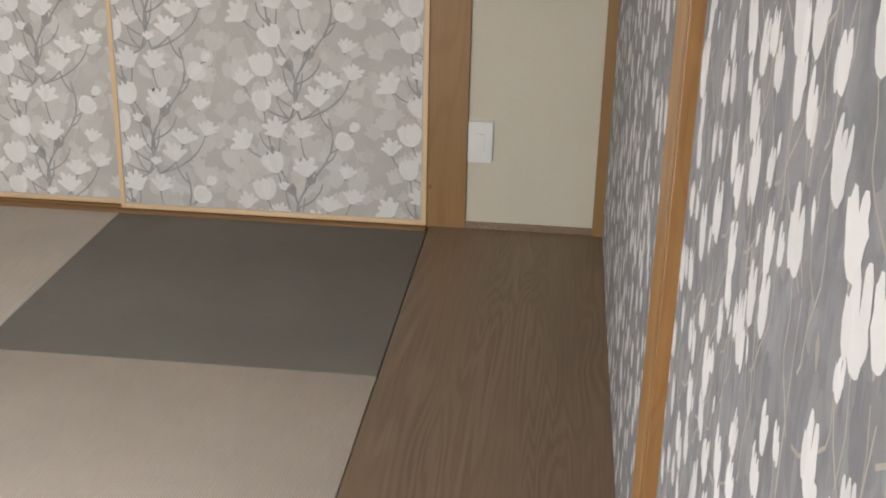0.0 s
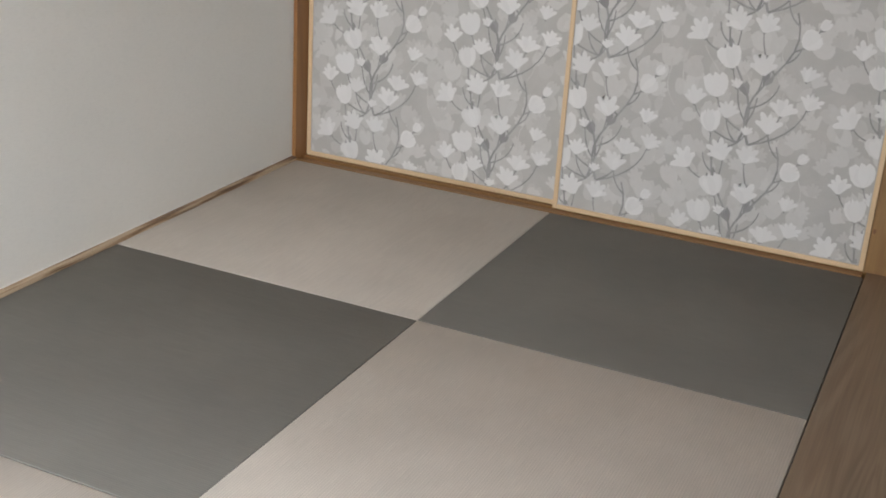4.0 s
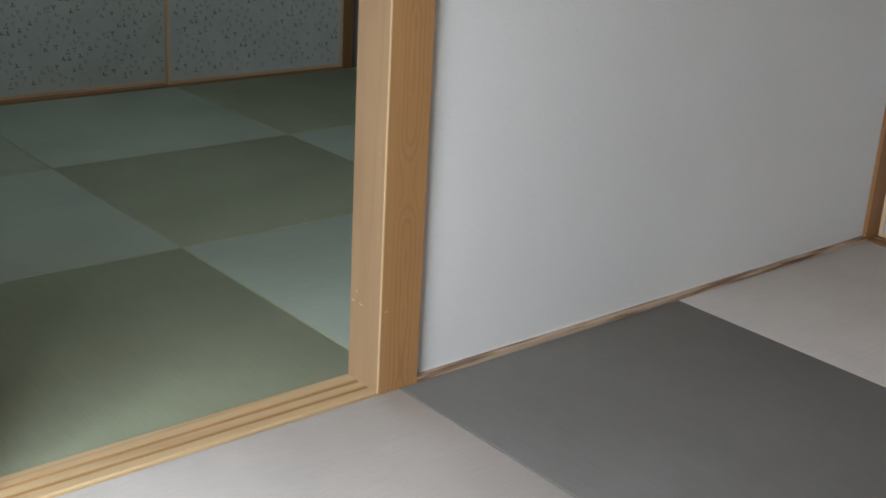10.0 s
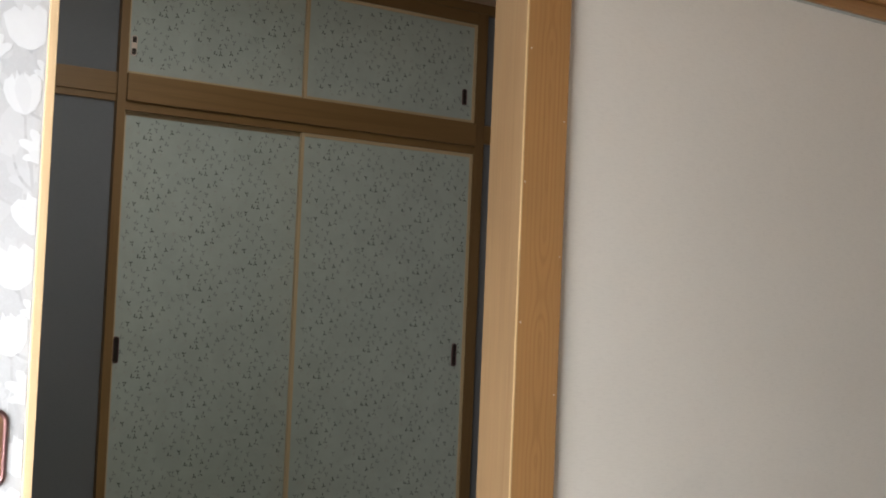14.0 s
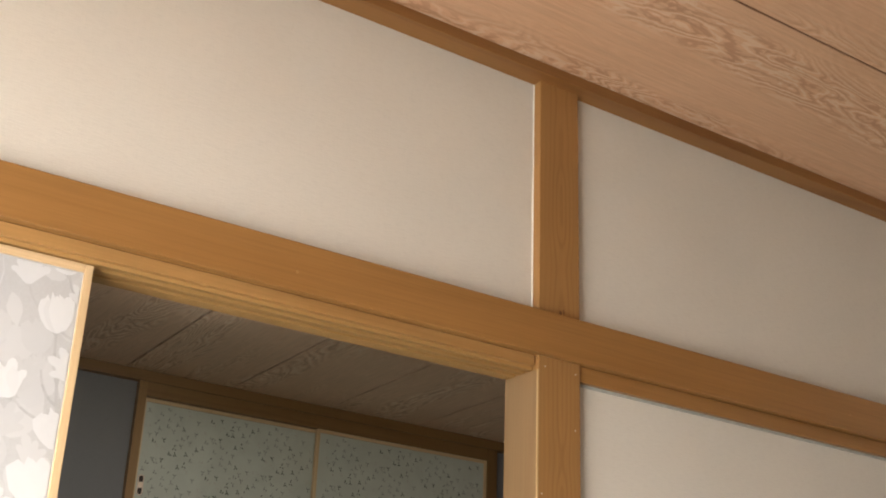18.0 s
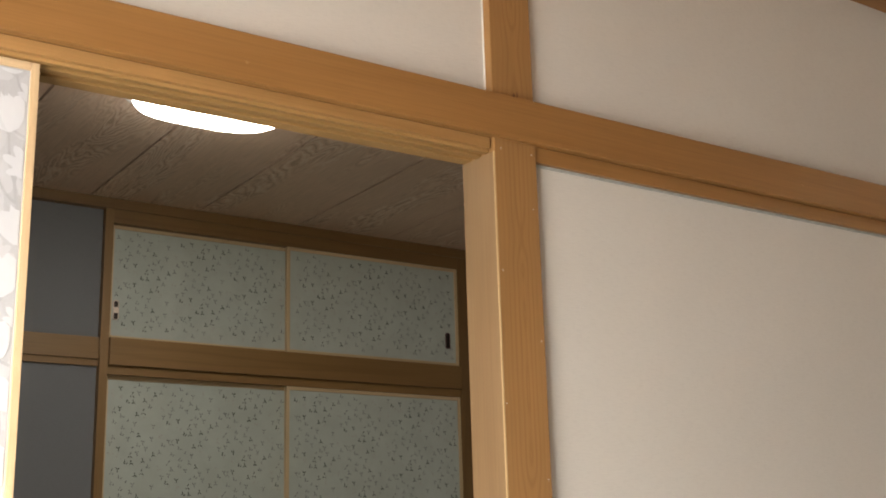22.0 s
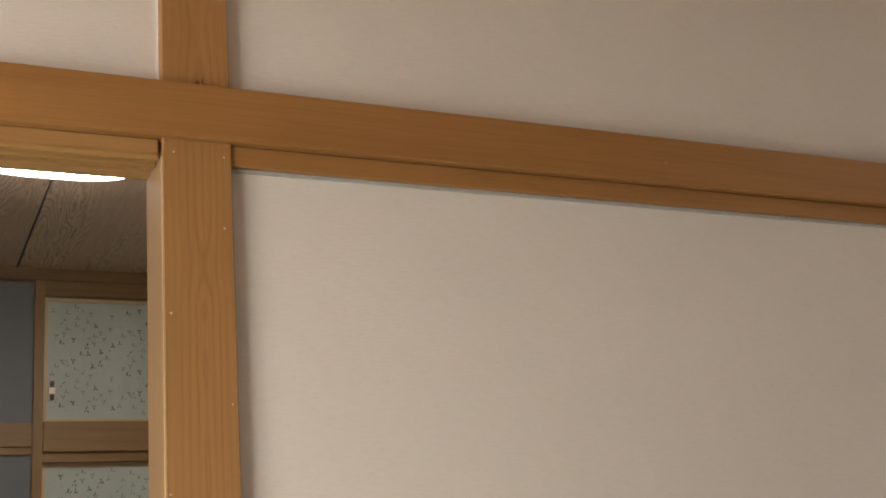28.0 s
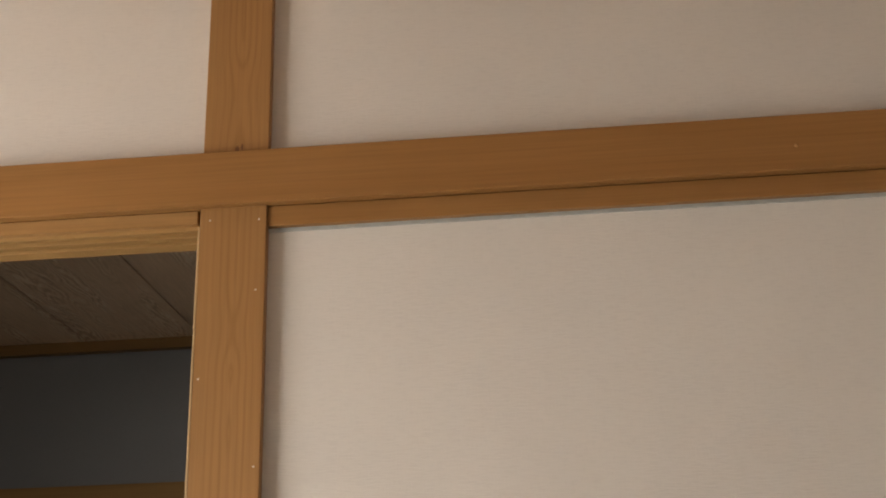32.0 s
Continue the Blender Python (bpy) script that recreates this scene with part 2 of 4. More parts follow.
def plaster(name, colour, weave=420.0, depth=0.24):
    """Woven-look wall cloth: fine crossing threads, faint unevenness."""
    m, n, l, b = material(name)
    a = noise_tex(n, l, coords(n, l, (50, 50, weave * 1.1), False), 1.0, 2.0)
    c = noise_tex(n, l, coords(n, l, (weave, weave, 45), False), 1.0, 2.0)
    s = math_node(n, l, "ADD", math_node(n, l, "MULTIPLY", a, 1.4), math_node(n, l, "MULTIPLY", c, 0.5))
    big = noise_tex(n, l, coords(n, l, (1.6, 1.6, 1.6), False), 1.0, 4.0)
    col = ramp(n, l, big, [(0.3, tuple(v * 0.95 for v in colour)), (0.7, colour)])
    col = blend(n, l, 0.24, col, ramp(n, l, s, [(0.7, (0.86, 0.86, 0.86)), (1.2, (1.05, 1.05, 1.05))]), "MULTIPLY")
    l.new(col, b.inputs["Base Color"])
    b.inputs["Roughness"].default_value = 0.85
    bump(n, l, b, s, depth, 0.0012)
    return m


WHITE = plaster("white_wall_cloth", (0.74, 0.722, 0.675))
CREAM = plaster("cream_wall_cloth", (0.56, 0.525, 0.435))
GREYWALL = plaster("grey_wall_cloth", (0.205, 0.199, 0.212), 300.0, 0.35)


def tatami(name, colour, along, sheen=0.0):
    """Woven mat: narrow ribs, one way, with uneven straws."""
    m, n, l, b = material(name)
    rib = [900.0] * 3
    rib[along] = 14.0
    straw = noise_tex(n, l, coords(n, l, rib), 1.0, 2.0)
    wv = n.new("ShaderNodeTexWave")
    wv.bands_direction = "Y" if along == 0 else "X"
    wv.inputs["Scale"].default_value = 55.0
    wv.inputs["Distortion"].default_value = 0.12
    l.new(coords(n, l, (1, 1, 1)), wv.inputs["Vector"])
    big = noise_tex(n, l, coords(n, l, (3, 3, 3)), 1.0, 5.0)
    col = ramp(n, l, big, [(0.3, tuple(v * 0.9 for v in colour)), (0.7, tuple(v * 1.05 for v in colour))])
    col = blend(n, l, 0.45, col, ramp(n, l, straw, [(0.3, (0.75, 0.75, 0.75)), (0.7, (1.1, 1.1, 1.1))]), "MULTIPLY")
    col = blend(n, l, 0.12, col, wv.outputs[0], "MULTIPLY")
    l.new(col, b.inputs["Base Color"])
    b.inputs["Roughness"].default_value = 0.8
    b.inputs["Specular IOR Level"].default_value = 0.3
    h = math_node(n, l, "ADD", wv.outputs[0], straw)
    bump(n, l, b, h, 0.22, 0.0010)
    return m


TAT = {
    "beige": tatami("beige_mat", (0.62, 0.572, 0.512), 0),
    "grey": tatami("grey_mat", (0.212, 0.204, 0.184), 1),
    # one green weave; its bright, half and dull sheen put into three colours
    "pale": tatami("bright_sheen_green_mat", (0.37, 0.415, 0.325), 0),
    "half_sheen": tatami("half_sheen_green_mat", (0.33, 0.362, 0.265), 1),
    "dull_sheen": tatami("dull_sheen_green_mat", (0.29, 0.305, 0.2), 1),
}


FOLD = {c: tatami(f"{c}_mat_fold", (0.37, 0.365, 0.215), 0) for c in ("pale", "half_sheen", "dull_sheen")}


def paper(name, colour, mottle, cloud=9.0, tall=1.0):
    m, n, l, b = material(name)
    big = noise_tex(n, l, coords(n, l, (cloud, cloud, cloud / tall)), 1.0, 5.0, 0.6, 0.4)
    fibre = noise_tex(n, l, coords(n, l, (380, 380, 380)), 1.0, 2.0)
    col = ramp(n, l, big, [(0.35, tuple(v * (1 - mottle) for v in colour)), (0.65, tuple(min(1, v * (1 + mottle)) for v in colour))])
    col = blend(n, l, 0.25, col, ramp(n, l, fibre, [(0.3, (0.82, 0.82, 0.82)), (0.7, (1.06, 1.06, 1.06))]), "MULTIPLY")
    l.new(col, b.inputs["Base Color"])
    b.inputs["Roughness"].default_value = 0.7
    bump(n, l, b, fibre, 0.15, 0.0005)
    return m


def ink(name, low, high, rough=0.7):
    """Printed colour that varies a little from petal to petal."""
    m, n, l, b = material(name)
    geo = n.new("ShaderNodeNewGeometry")
    cloud = noise_tex(n, l, coords(n, l, (60, 60, 60)), 1.0, 3.0)
    mix = math_node(n, l, "ADD", math_node(n, l, "MULTIPLY", geo.outputs["Random Per Island"], 0.6), math_node(n, l, "MULTIPLY", cloud, 0.4))
    l.new(ramp(n, l, mix, [(0.2, low), (0.8, high)]), b.inputs["Base Color"])
    b.inputs["Roughness"].default_value = rough
    return m


FUSUMA_PAPER = paper("grey_flower_paper", (0.45, 0.436, 0.414), 0.05)
GHOST_INK = ink("ghost_flower_print", (0.48, 0.467, 0.446), (0.57, 0.557, 0.536))
BLOOM_INK = ink("white_flower_print", (0.64, 0.63, 0.615), (0.71, 0.70, 0.685))
STEM_INK = ink("grey_stem_print", (0.245, 0.238, 0.233), (0.325, 0.317, 0.31))
# half-open door's set: window light and pearl sheen put into paler, bluer colour
LIT_PAPER = paper("lit_flower_paper", (0.48, 0.498, 0.53), 0.04)
LIT_GHOST = ink("lit_ghost_print", (0.5, 0.518, 0.55), (0.54, 0.558, 0.59))
LIT_STEM = ink("lit_stem_print", (0.40, 0.415, 0.445), (0.475, 0.49, 0.52))
LIT_BLOOM = ink("lit_bloom_print", (0.58, 0.603, 0.64), (0.635, 0.658, 0.695))
WALLPAPER = paper("slate_wallpaper", (0.272, 0.28, 0.31), 0.26, 26.0, 1.7)
WALL_GHOST = ink("slate_ghost_print", (0.215, 0.222, 0.25), (0.33, 0.337, 0.36))
WALL_BLOOM = ink("wall_flower_print", (0.76, 0.77, 0.79), (0.86, 0.87, 0.89))
WALL_STEM = ink("beige_stem_print", (0.41, 0.385, 0.34), (0.52, 0.49, 0.45))
CLOSET_PAPER = paper("sprig_paper", (0.55, 0.575, 0.525), 0.05)
SPRIG_INK = ink("sprig_print", (0.05, 0.06, 0.045), (0.10, 0.11, 0.085))
FAINT_INK = ink("faint_sprig_print", (0.20, 0.21, 0.20), (0.36, 0.37, 0.34))
ROSE_INK = ink("rose_dot_print", (0.46, 0.43, 0.40), (0.56, 0.55, 0.50))


def plain(name, colour, rough=0.5, metal=0.0, grain=80.0, vary=0.08):
    m, n, l, b = material(name)
    f = noise_tex(n, l, coords(n, l, (grain, grain, grain)), 1.0, 3.0)
    l.new(ramp(n, l, f, [(0.3, tuple(v * (1 - vary) for v in colour)), (0.7, tuple(v * (1 + vary) for v in colour))]), b.inputs["Base Color"])
    b.inputs["Roughness"].default_value = rough
    b.inputs["Metallic"].default_value = metal
    return m


BRONZE = plain("purple_bronze", (0.22, 0.12, 0.12), 0.3, 0.9)
COPPER = plain("copper_cup", (0.45, 0.27, 0.17), 0.35, 0.9)
BRIGHT = plain("bright_copper", (0.86, 0.70, 0.60), 0.35, 0.15)
DARKCUP = plain("dark_cup", (0.06, 0.04, 0.035), 0.4, 0.6)
PLASTIC = plain("white_plastic", (0.70, 0.705, 0.69), 0.35, 0.0, 30.0, 0.02)
STEEL = plain("nail_steel", (0.75, 0.72, 0.68), 0.35, 0.8)
GAP = plain("shadow_gap", (0.025, 0.018, 0.014), 0.9)
ALU = plain("window_aluminium", (0.6, 0.6, 0.6), 0.4, 0.7)
KNOT = plain("dark_knot", (0.19, 0.085, 0.036), 0.6)


def ply_strip():
    """Offcut strip along x: long dark and pale streaks of mixed length."""
    m, n, l, b = material("striped_strip_x")
    streak = noise_tex(n, l, coords(n, l, (5.0, 120, 120), False), 1.0, 2.0, 0.5, 0.3)
    patch = noise_tex(n, l, coords(n, l, (3.2, 30, 30), False), 1.0, 2.0)
    f = math_node(n, l, "ADD", math_node(n, l, "MULTIPLY", streak, 0.7), math_node(n, l, "MULTIPLY", patch, 0.5))
    l.new(ramp(n, l, f, [(0.48, (0.14, 0.078, 0.042)), (0.56, (0.33, 0.21, 0.12)), (0.65, (0.53, 0.40, 0.27))]), b.inputs["Base Color"])
    b.inputs["Roughness"].default_value = 0.6
    bump(n, l, b, streak, 0.2, 0.0008)
    return m


PLYEND = ply_strip()


def glow(name, colour, strength):
    m, n, l, b = material(name)
    b.inputs["Base Color"].default_value = (0.85, 0.85, 0.85, 1)
    b.inputs["Emission Color"].default_value = (*colour, 1)
    b.inputs["Emission Strength"].default_value = strength
    return m


LAMP = glow("lamp_glow", (0.79, 0.93, 1.0), 21.0)
RIM = plain("lamp_rim_plastic", (0.85, 0.85, 0.86), 0.3)
RIM.node_tree.nodes["Principled BSDF"].inputs["Transmission Weight"].default_value = 0.85
RIM.node_tree.nodes["Principled BSDF"].inputs["IOR"].default_value = 1.2
BASE = plain("lamp_base_plastic", (0.75, 0.75, 0.75), 0.4)

# ---- building helpers ----


def mesh_of(bm, name, mat, smooth=False):
    me = bpy.data.meshes.new(name)
    bm.normal_update()
    bm.to_mesh(me)
    bm.free()
    for mt in mat if isinstance(mat, (list, tuple)) else (mat,):
        me.materials.append(mt)
    if smooth:
        for p in me.polygons:
            p.use_smooth = True
    return me


def part(name, bm, mat, parent=None, label="", smooth=False):
    ob = new(name, mesh_of(bm, name, mat, smooth))
    if parent is not None:
        ob.parent = parent
    if label:
        ob["label"] = label
    return ob


def add_box(bm, x0, x1, y0, y1, z0, z1, bevel=0.0):
    r = bmesh.ops.create_cube(bm, size=1.0)
    vs = r["verts"]
    for v in vs:
        v.co = Vector(((x0 + x1) / 2 + v.co.x * (x1 - x0), (y0 + y1) / 2 + v.co.y * (y1 - y0), (z0 + z1) / 2 + v.co.z * (z1 - z0)))
    if bevel:
        es = list({e for v in vs for e in v.link_edges})
        bmesh.ops.bevel(bm, geom=es, offset=bevel, segments=2, profile=0.6, affect="EDGES")
    return bm


def box(x0, x1, y0, y1, z0, z1, bevel=0.0):
    return add_box(bmesh.new(), x0, x1, y0, y1, z0, z1, bevel)


def prism_x(profile, x0, x1):
    """A profile of (y, z) pairs, run along x."""
    bm = bmesh.new()
    a = [bm.verts.new((x0, y, z)) for y, z in profile]
    c = [bm.verts.new((x1, y, z)) for y, z in profile]
    bm.faces.new(a)
    bm.faces.new(c[::-1])
    for i in range(len(a)):
        j = (i + 1) % len(a)
        bm.faces.new((a[j], a[i], c[i], c[j]))
    bmesh.ops.recalc_face_normals(bm, faces=bm.faces)
    return bm


def thing(name, label, category, place=(0, 0, 0), group="", kind=""):
    ob = new(name)
    ob.location = place
    return tagged(ob, label, category, group, kind)


def structure(name, bm, mat, label="", category="wall"):
    return tagged(part(name, bm, mat), label, category, "", "structure")


def rounded(bm, cx, cz, w, h, r, y0, y1, steps=6):
    """A rounded upright slab in the x-z plane, from depth y0 to y1."""
    pts = []
    for qx, qz, a0 in ((1, 1, 0), (-1, 1, 90), (-1, -1, 180), (1, -1, 270)):
        for k in range(steps + 1):
            a = radians(a0 + 90 * k / steps)
            pts.append((cx + qx * (w / 2 - r) + r * math.cos(a), cz + qz * (h / 2 - r) + r * math.sin(a)))
    a = [bm.verts.new((x, y0, z)) for x, z in pts]
    b = [bm.verts.new((x, y1, z)) for x, z in pts]
    bm.faces.new(a)
    bm.faces.new(b[::-1])
    for i in range(len(a)):
        j = (i + 1) % len(a)
        bm.faces.new((a[j], a[i], b[i], b[j]))
    bmesh.ops.recalc_face_normals(bm, faces=bm.faces)
    return bm


def rounded_ring(bm, cx, cz, w, h, r, t, y0, y1, steps=6):
    """A rounded frame of bar width t, with a soft crown."""
    loops = []
    for ww, hh, rr, y in ((w, h, r, y1), (w, h, r, (y0 + y1) / 2), (w - t * 0.7, h - t * 0.7, r - t * 0.35, y0), (w - 2 * t, h - 2 * t, max(r - t, 0.001), (y0 + y1) / 2), (w - 2 * t, h - 2 * t, max(r - t, 0.001), y1)):
        loop = []
        for qx, qz, a0 in ((1, 1, 0), (-1, 1, 90), (-1, -1, 180), (1, -1, 270)):
            for k in range(steps + 1):
                a = radians(a0 + 90 * k / steps)
                loop.append(bm.verts.new((cx + qx * (ww / 2 - rr) + rr * math.cos(a), y, cz + qz * (hh / 2 - rr) + rr * math.sin(a))))
        loops.append(loop)
    for a, b in zip(loops, loops[1:]):
        for i in range(len(a)):
            j = (i + 1) % len(a)
            bm.faces.new((a[i], a[j], b[j], b[i]))
    bmesh.ops.recalc_face_normals(bm, faces=bm.faces)
    return bm


# ---- printed patterns, drawn in the x-z plane and facing -y ----
class Print:
    def __init__(self, w, h, flat=1.0):
        self.w, self.h, self.flat, self.cells = w, h, flat, {}
        self.base = (0.0002, 0.0013, 0.0038)
        self.verts, self.faces, self.mats = [], [], []

    def poly(self, pts, mat):
        if any(not (0.004 < x < self.w - 0.004 and 0.004 < z < self.h - 0.004) for x, z in pts):
            pts = clip(pts, self.w, self.h)
            if len(pts) < 3:
                return
        k = len(self.verts)
        xs, zs = [q[0] for q in pts], [q[1] for q in pts]
        cells = [self.cells.setdefault((mat, i, j), set()) for i in range(int(min(xs) / 0.02), int(max(xs) / 0.02) + 1) for j in range(int(min(zs) / 0.02), int(max(zs) / 0.02) + 1)]
        level = 0
        while any(level in cell for cell in cells):
            level += 1
        for cell in cells:
            cell.add(level)
        depth = self.base[mat] * self.flat + level * 0.00002 + mat * 0.000007
        self.verts += [(x, -depth, z) for x, z in pts]
        area = sum(a[0] * b[1] - b[0] * a[1] for a, b in zip(pts, pts[1:] + pts[:1]))
        order = list(range(k, k + len(pts)))
        self.faces.append(order if area > 0 else order[::-1])
        self.mats.append(mat)

    def ribbon(self, pts, w0, w1, mat):
        n = len(pts)
        sides = []
        for i, (x, z) in enumerate(pts):
            ax, az = pts[max(i - 1, 0)]
            bx, bz = pts[min(i + 1, n - 1)]
            d = math.hypot(bx - ax, bz - az) or 1
            w = (w0 + (w1 - w0) * i / (n - 1)) / 2
            sides.append(((x - (bz - az) / d * w, z + (bx - ax) / d * w), (x + (bz - az) / d * w, z - (bx - ax) / d * w)))
        for (a, b), (c, e) in zip(sides, sides[1:]):
            self.poly([a, b, e, c], mat)

    def petal(self, x, z, angle, length, width, mat, blunt=0.0):
        ca, sa = math.cos(angle), math.sin(angle)
        prof = ((0, 0.1), (0.2, 0.6), (0.42, 0.96), (0.62, 1.0), (0.8, 0.7 + blunt * 0.15), (0.93, 0.3 + blunt * 0.3))
        left = [(u * length, 0.5 * v * width) for u, v in prof]
        out = left + [(length, 0.0)] + [(u, -v) for u, v in left[::-1]]
        j = [(u + random.uniform(-0.025, 0.025) * length, v + random.uniform(-0.05, 0.05) * width) for u, v in out]
        self.poly([(x + u * ca - v * sa, z + u * sa + v * ca) for u, v in j], mat)

    def outline(self, x, z, lean, pts, mat):
        ca, sa = math.cos(lean - 1.5708), math.sin(lean - 1.5708)
        self.poly([(x + u * ca - v * sa, z + u * sa + v * ca) for u, v in pts], mat)

    def cup(self, x, z, size, lean, mat, narrow=1.0):
        """A closed magnolia: rounded belly, ragged crown, a few petals told apart by tone."""
        w = size * random.uniform(0.80, 1.0) * narrow / 2
        right = [(0.1, 0.0), (0.56, 0.1), (0.88, 0.32), (random.uniform(0.94, 1.08), 0.58), (random.uniform(0.84, 1.02), 0.8)]
        left = [(-0.1, 0.0), (-0.56, 0.1), (-0.88, 0.32), (-random.uniform(0.94, 1.08), 0.58), (-random.uniform(0.84, 1.02), 0.8)]
        n = random.choice((2, 3, 3, 4))
        crown = []
        for k in range(n):
            u = 0.78 * (1 - 2 * (k + 0.5) / n)
            crown += [(u + 0.1, random.uniform(0.88, 0.98)), (u - 0.02, random.uniform(0.98, 1.08) - 0.2 * abs(u)), (u - 0.6 / n, random.uniform(0.76, 0.95) - 0.14 * abs(u))]
        pts = [(u * w, v * size) for u, v in right + crown[:-1] + left[::-1]]
        self.outline(x, z, lean, pts, mat)
        if mat == 2:
            for a in (0.3, -0.28, 0.0):
                self.petal(x, z, lean + a + random.uniform(-0.1, 0.1), size * random.uniform(0.78, 1.02), w * random.uniform(0.7, 0.95), mat, random.choice((0.2, 0.6)))

    def star(self, x, z, size, lean, mat, narrow=1.0):
        """An open magnolia seen from the side: a ragged fan of pointed petals, with one or two folded forward."""
        n = random.choice((5, 5, 6))
        full = math.pi + random.uniform(-0.4, 0.2)
        pts = [(-0.07 * size, 0.0), (0.07 * size, 0.0)]
        for k in range(n):
            h = full / n
            a = 1.5708 - full / 2 + h * (k + 0.5) + random.uniform(-0.12, 0.12) * h
            r = size * random.uniform(0.46, 0.66) * (1.06 if 0 < k < n - 1 else 0.94)
            for da, f in ((-0.47, 0.68), (-0.3, 0.88), (-0.08, 1.0), (0.07, 1.02), (0.3, 0.9), (0.47, 0.7)):
                pts.append((r * f * math.cos(a + da * h) * narrow, size * 0.24 + r * f * math.sin(a + da * h)))
        self.outline(x, z, lean, pts, mat)
        if mat == 2:
            for k in range(random.choice((1, 2))):
                self.petal(x, z + size * 0.06, lean + random.uniform(-0.8, 0.8), size * random.uniform(0.5, 0.68), size * 0.26, mat, 0.2)

    def tulip(self, x, z, size, lean, mat):
        """A slender cut-paper bloom: rounded foot, ragged sides, two or three blunt tips of different height, now and then a side petal."""
        size *= random.uniform(0.72, 1.12)
        w = size * random.uniform(0.25, 0.35)
        side = [0.0, 0.05, 0.14, 0.26, 0.38, 0.5, 0.6]
        grow = [0.28, 0.56, 0.8, 0.96, 1.04, 1.08, 1.06]
        right = [(g * random.uniform(0.86, 1.12), v + random.uniform(-0.015, 0.015)) for v, g in zip(side, grow)]
        left = [(-g * random.uniform(0.86, 1.12), v + random.uniform(-0.015, 0.015)) for v, g in zip(side, grow)]
        n = random.choice((2, 2, 3))
        crown = []
        for k in range(n):
            mid, half = 1.04 * (1 - 2 * (k + 0.5) / n), 1.04 / n
            top = random.uniform(0.72, 1.0)
            crown += [(mid + half * 0.8, top - random.uniform(0.08, 0.14)), (mid + half * 0.35, top), (mid - half * 0.3, top - random.uniform(0.0, 0.05)), (mid - half * 0.75, top - random.uniform(0.1, 0.16))]
            if k < n - 1:
                crown.append((mid - half + random.uniform(-0.05, 0.05), random.uniform(0.5, 0.66)))
        self.outline(x, z, lean, [(u * w, v * size) for u, v in right + crown + left[::-1]], mat)
        if random.random() < 0.6:
            d = random.choice((-1, 1))
            self.outline(x + d * w * 0.9, z + size * random.uniform(-0.12, 0.1), lean - d * 0.12, [(u * w * 0.5, v * size * 0.62) for u, v in ((0.3, 0), (0.9, 0.2), (1.05, 0.5), (0.8, 0.8), (0.3, 1.0), (0.0, 0.86), (-0.5, 0.9), (-0.95, 0.55), (-0.85, 0.2), (-0.3, 0))], mat)

    def bloom(self, x, z, size, lean, mat, narrow=1.0):
        if narrow < 0.5:
            self.tulip(x, z, size, 1.5708 + (lean - 1.5708) * 0.4, mat)
            return
        (self.star if random.random() < 0.64 else self.cup)(x, z, size, lean, mat, narrow)

    def make(self, name, mats, parent, label=""):
        me = bpy.data.meshes.new(name)
        me.from_pydata(self.verts, [], self.faces)
        for m in mats:
            me.materials.append(m)
        me.polygons.foreach_set("material_index", self.mats)
        me.update()
        ob = new(name, me)
        ob.parent = parent
        return tagged(ob, label, "", "", "stuff")


def clip(pts, w, h):
    for axis, limit, sign in ((0, 0.003, 1), (0, w - 0.003, -1), (1, 0.003, 1), (1, h - 0.003, -1)):
        out = []
        for p, q in zip(pts, pts[1:] + pts[:1]):
            dp, dq = (p[axis] - limit) * sign, (q[axis] - limit) * sign
            if dp >= 0:
                out.append(p)
            if dp * dq < 0:
                f = dp / (dp - dq)
                out.append((p[0] + (q[0] - p[0]) * f, p[1] + (q[1] - p[1]) * f))
        pts = out
        if len(pts) < 3:
            return []
    return pts


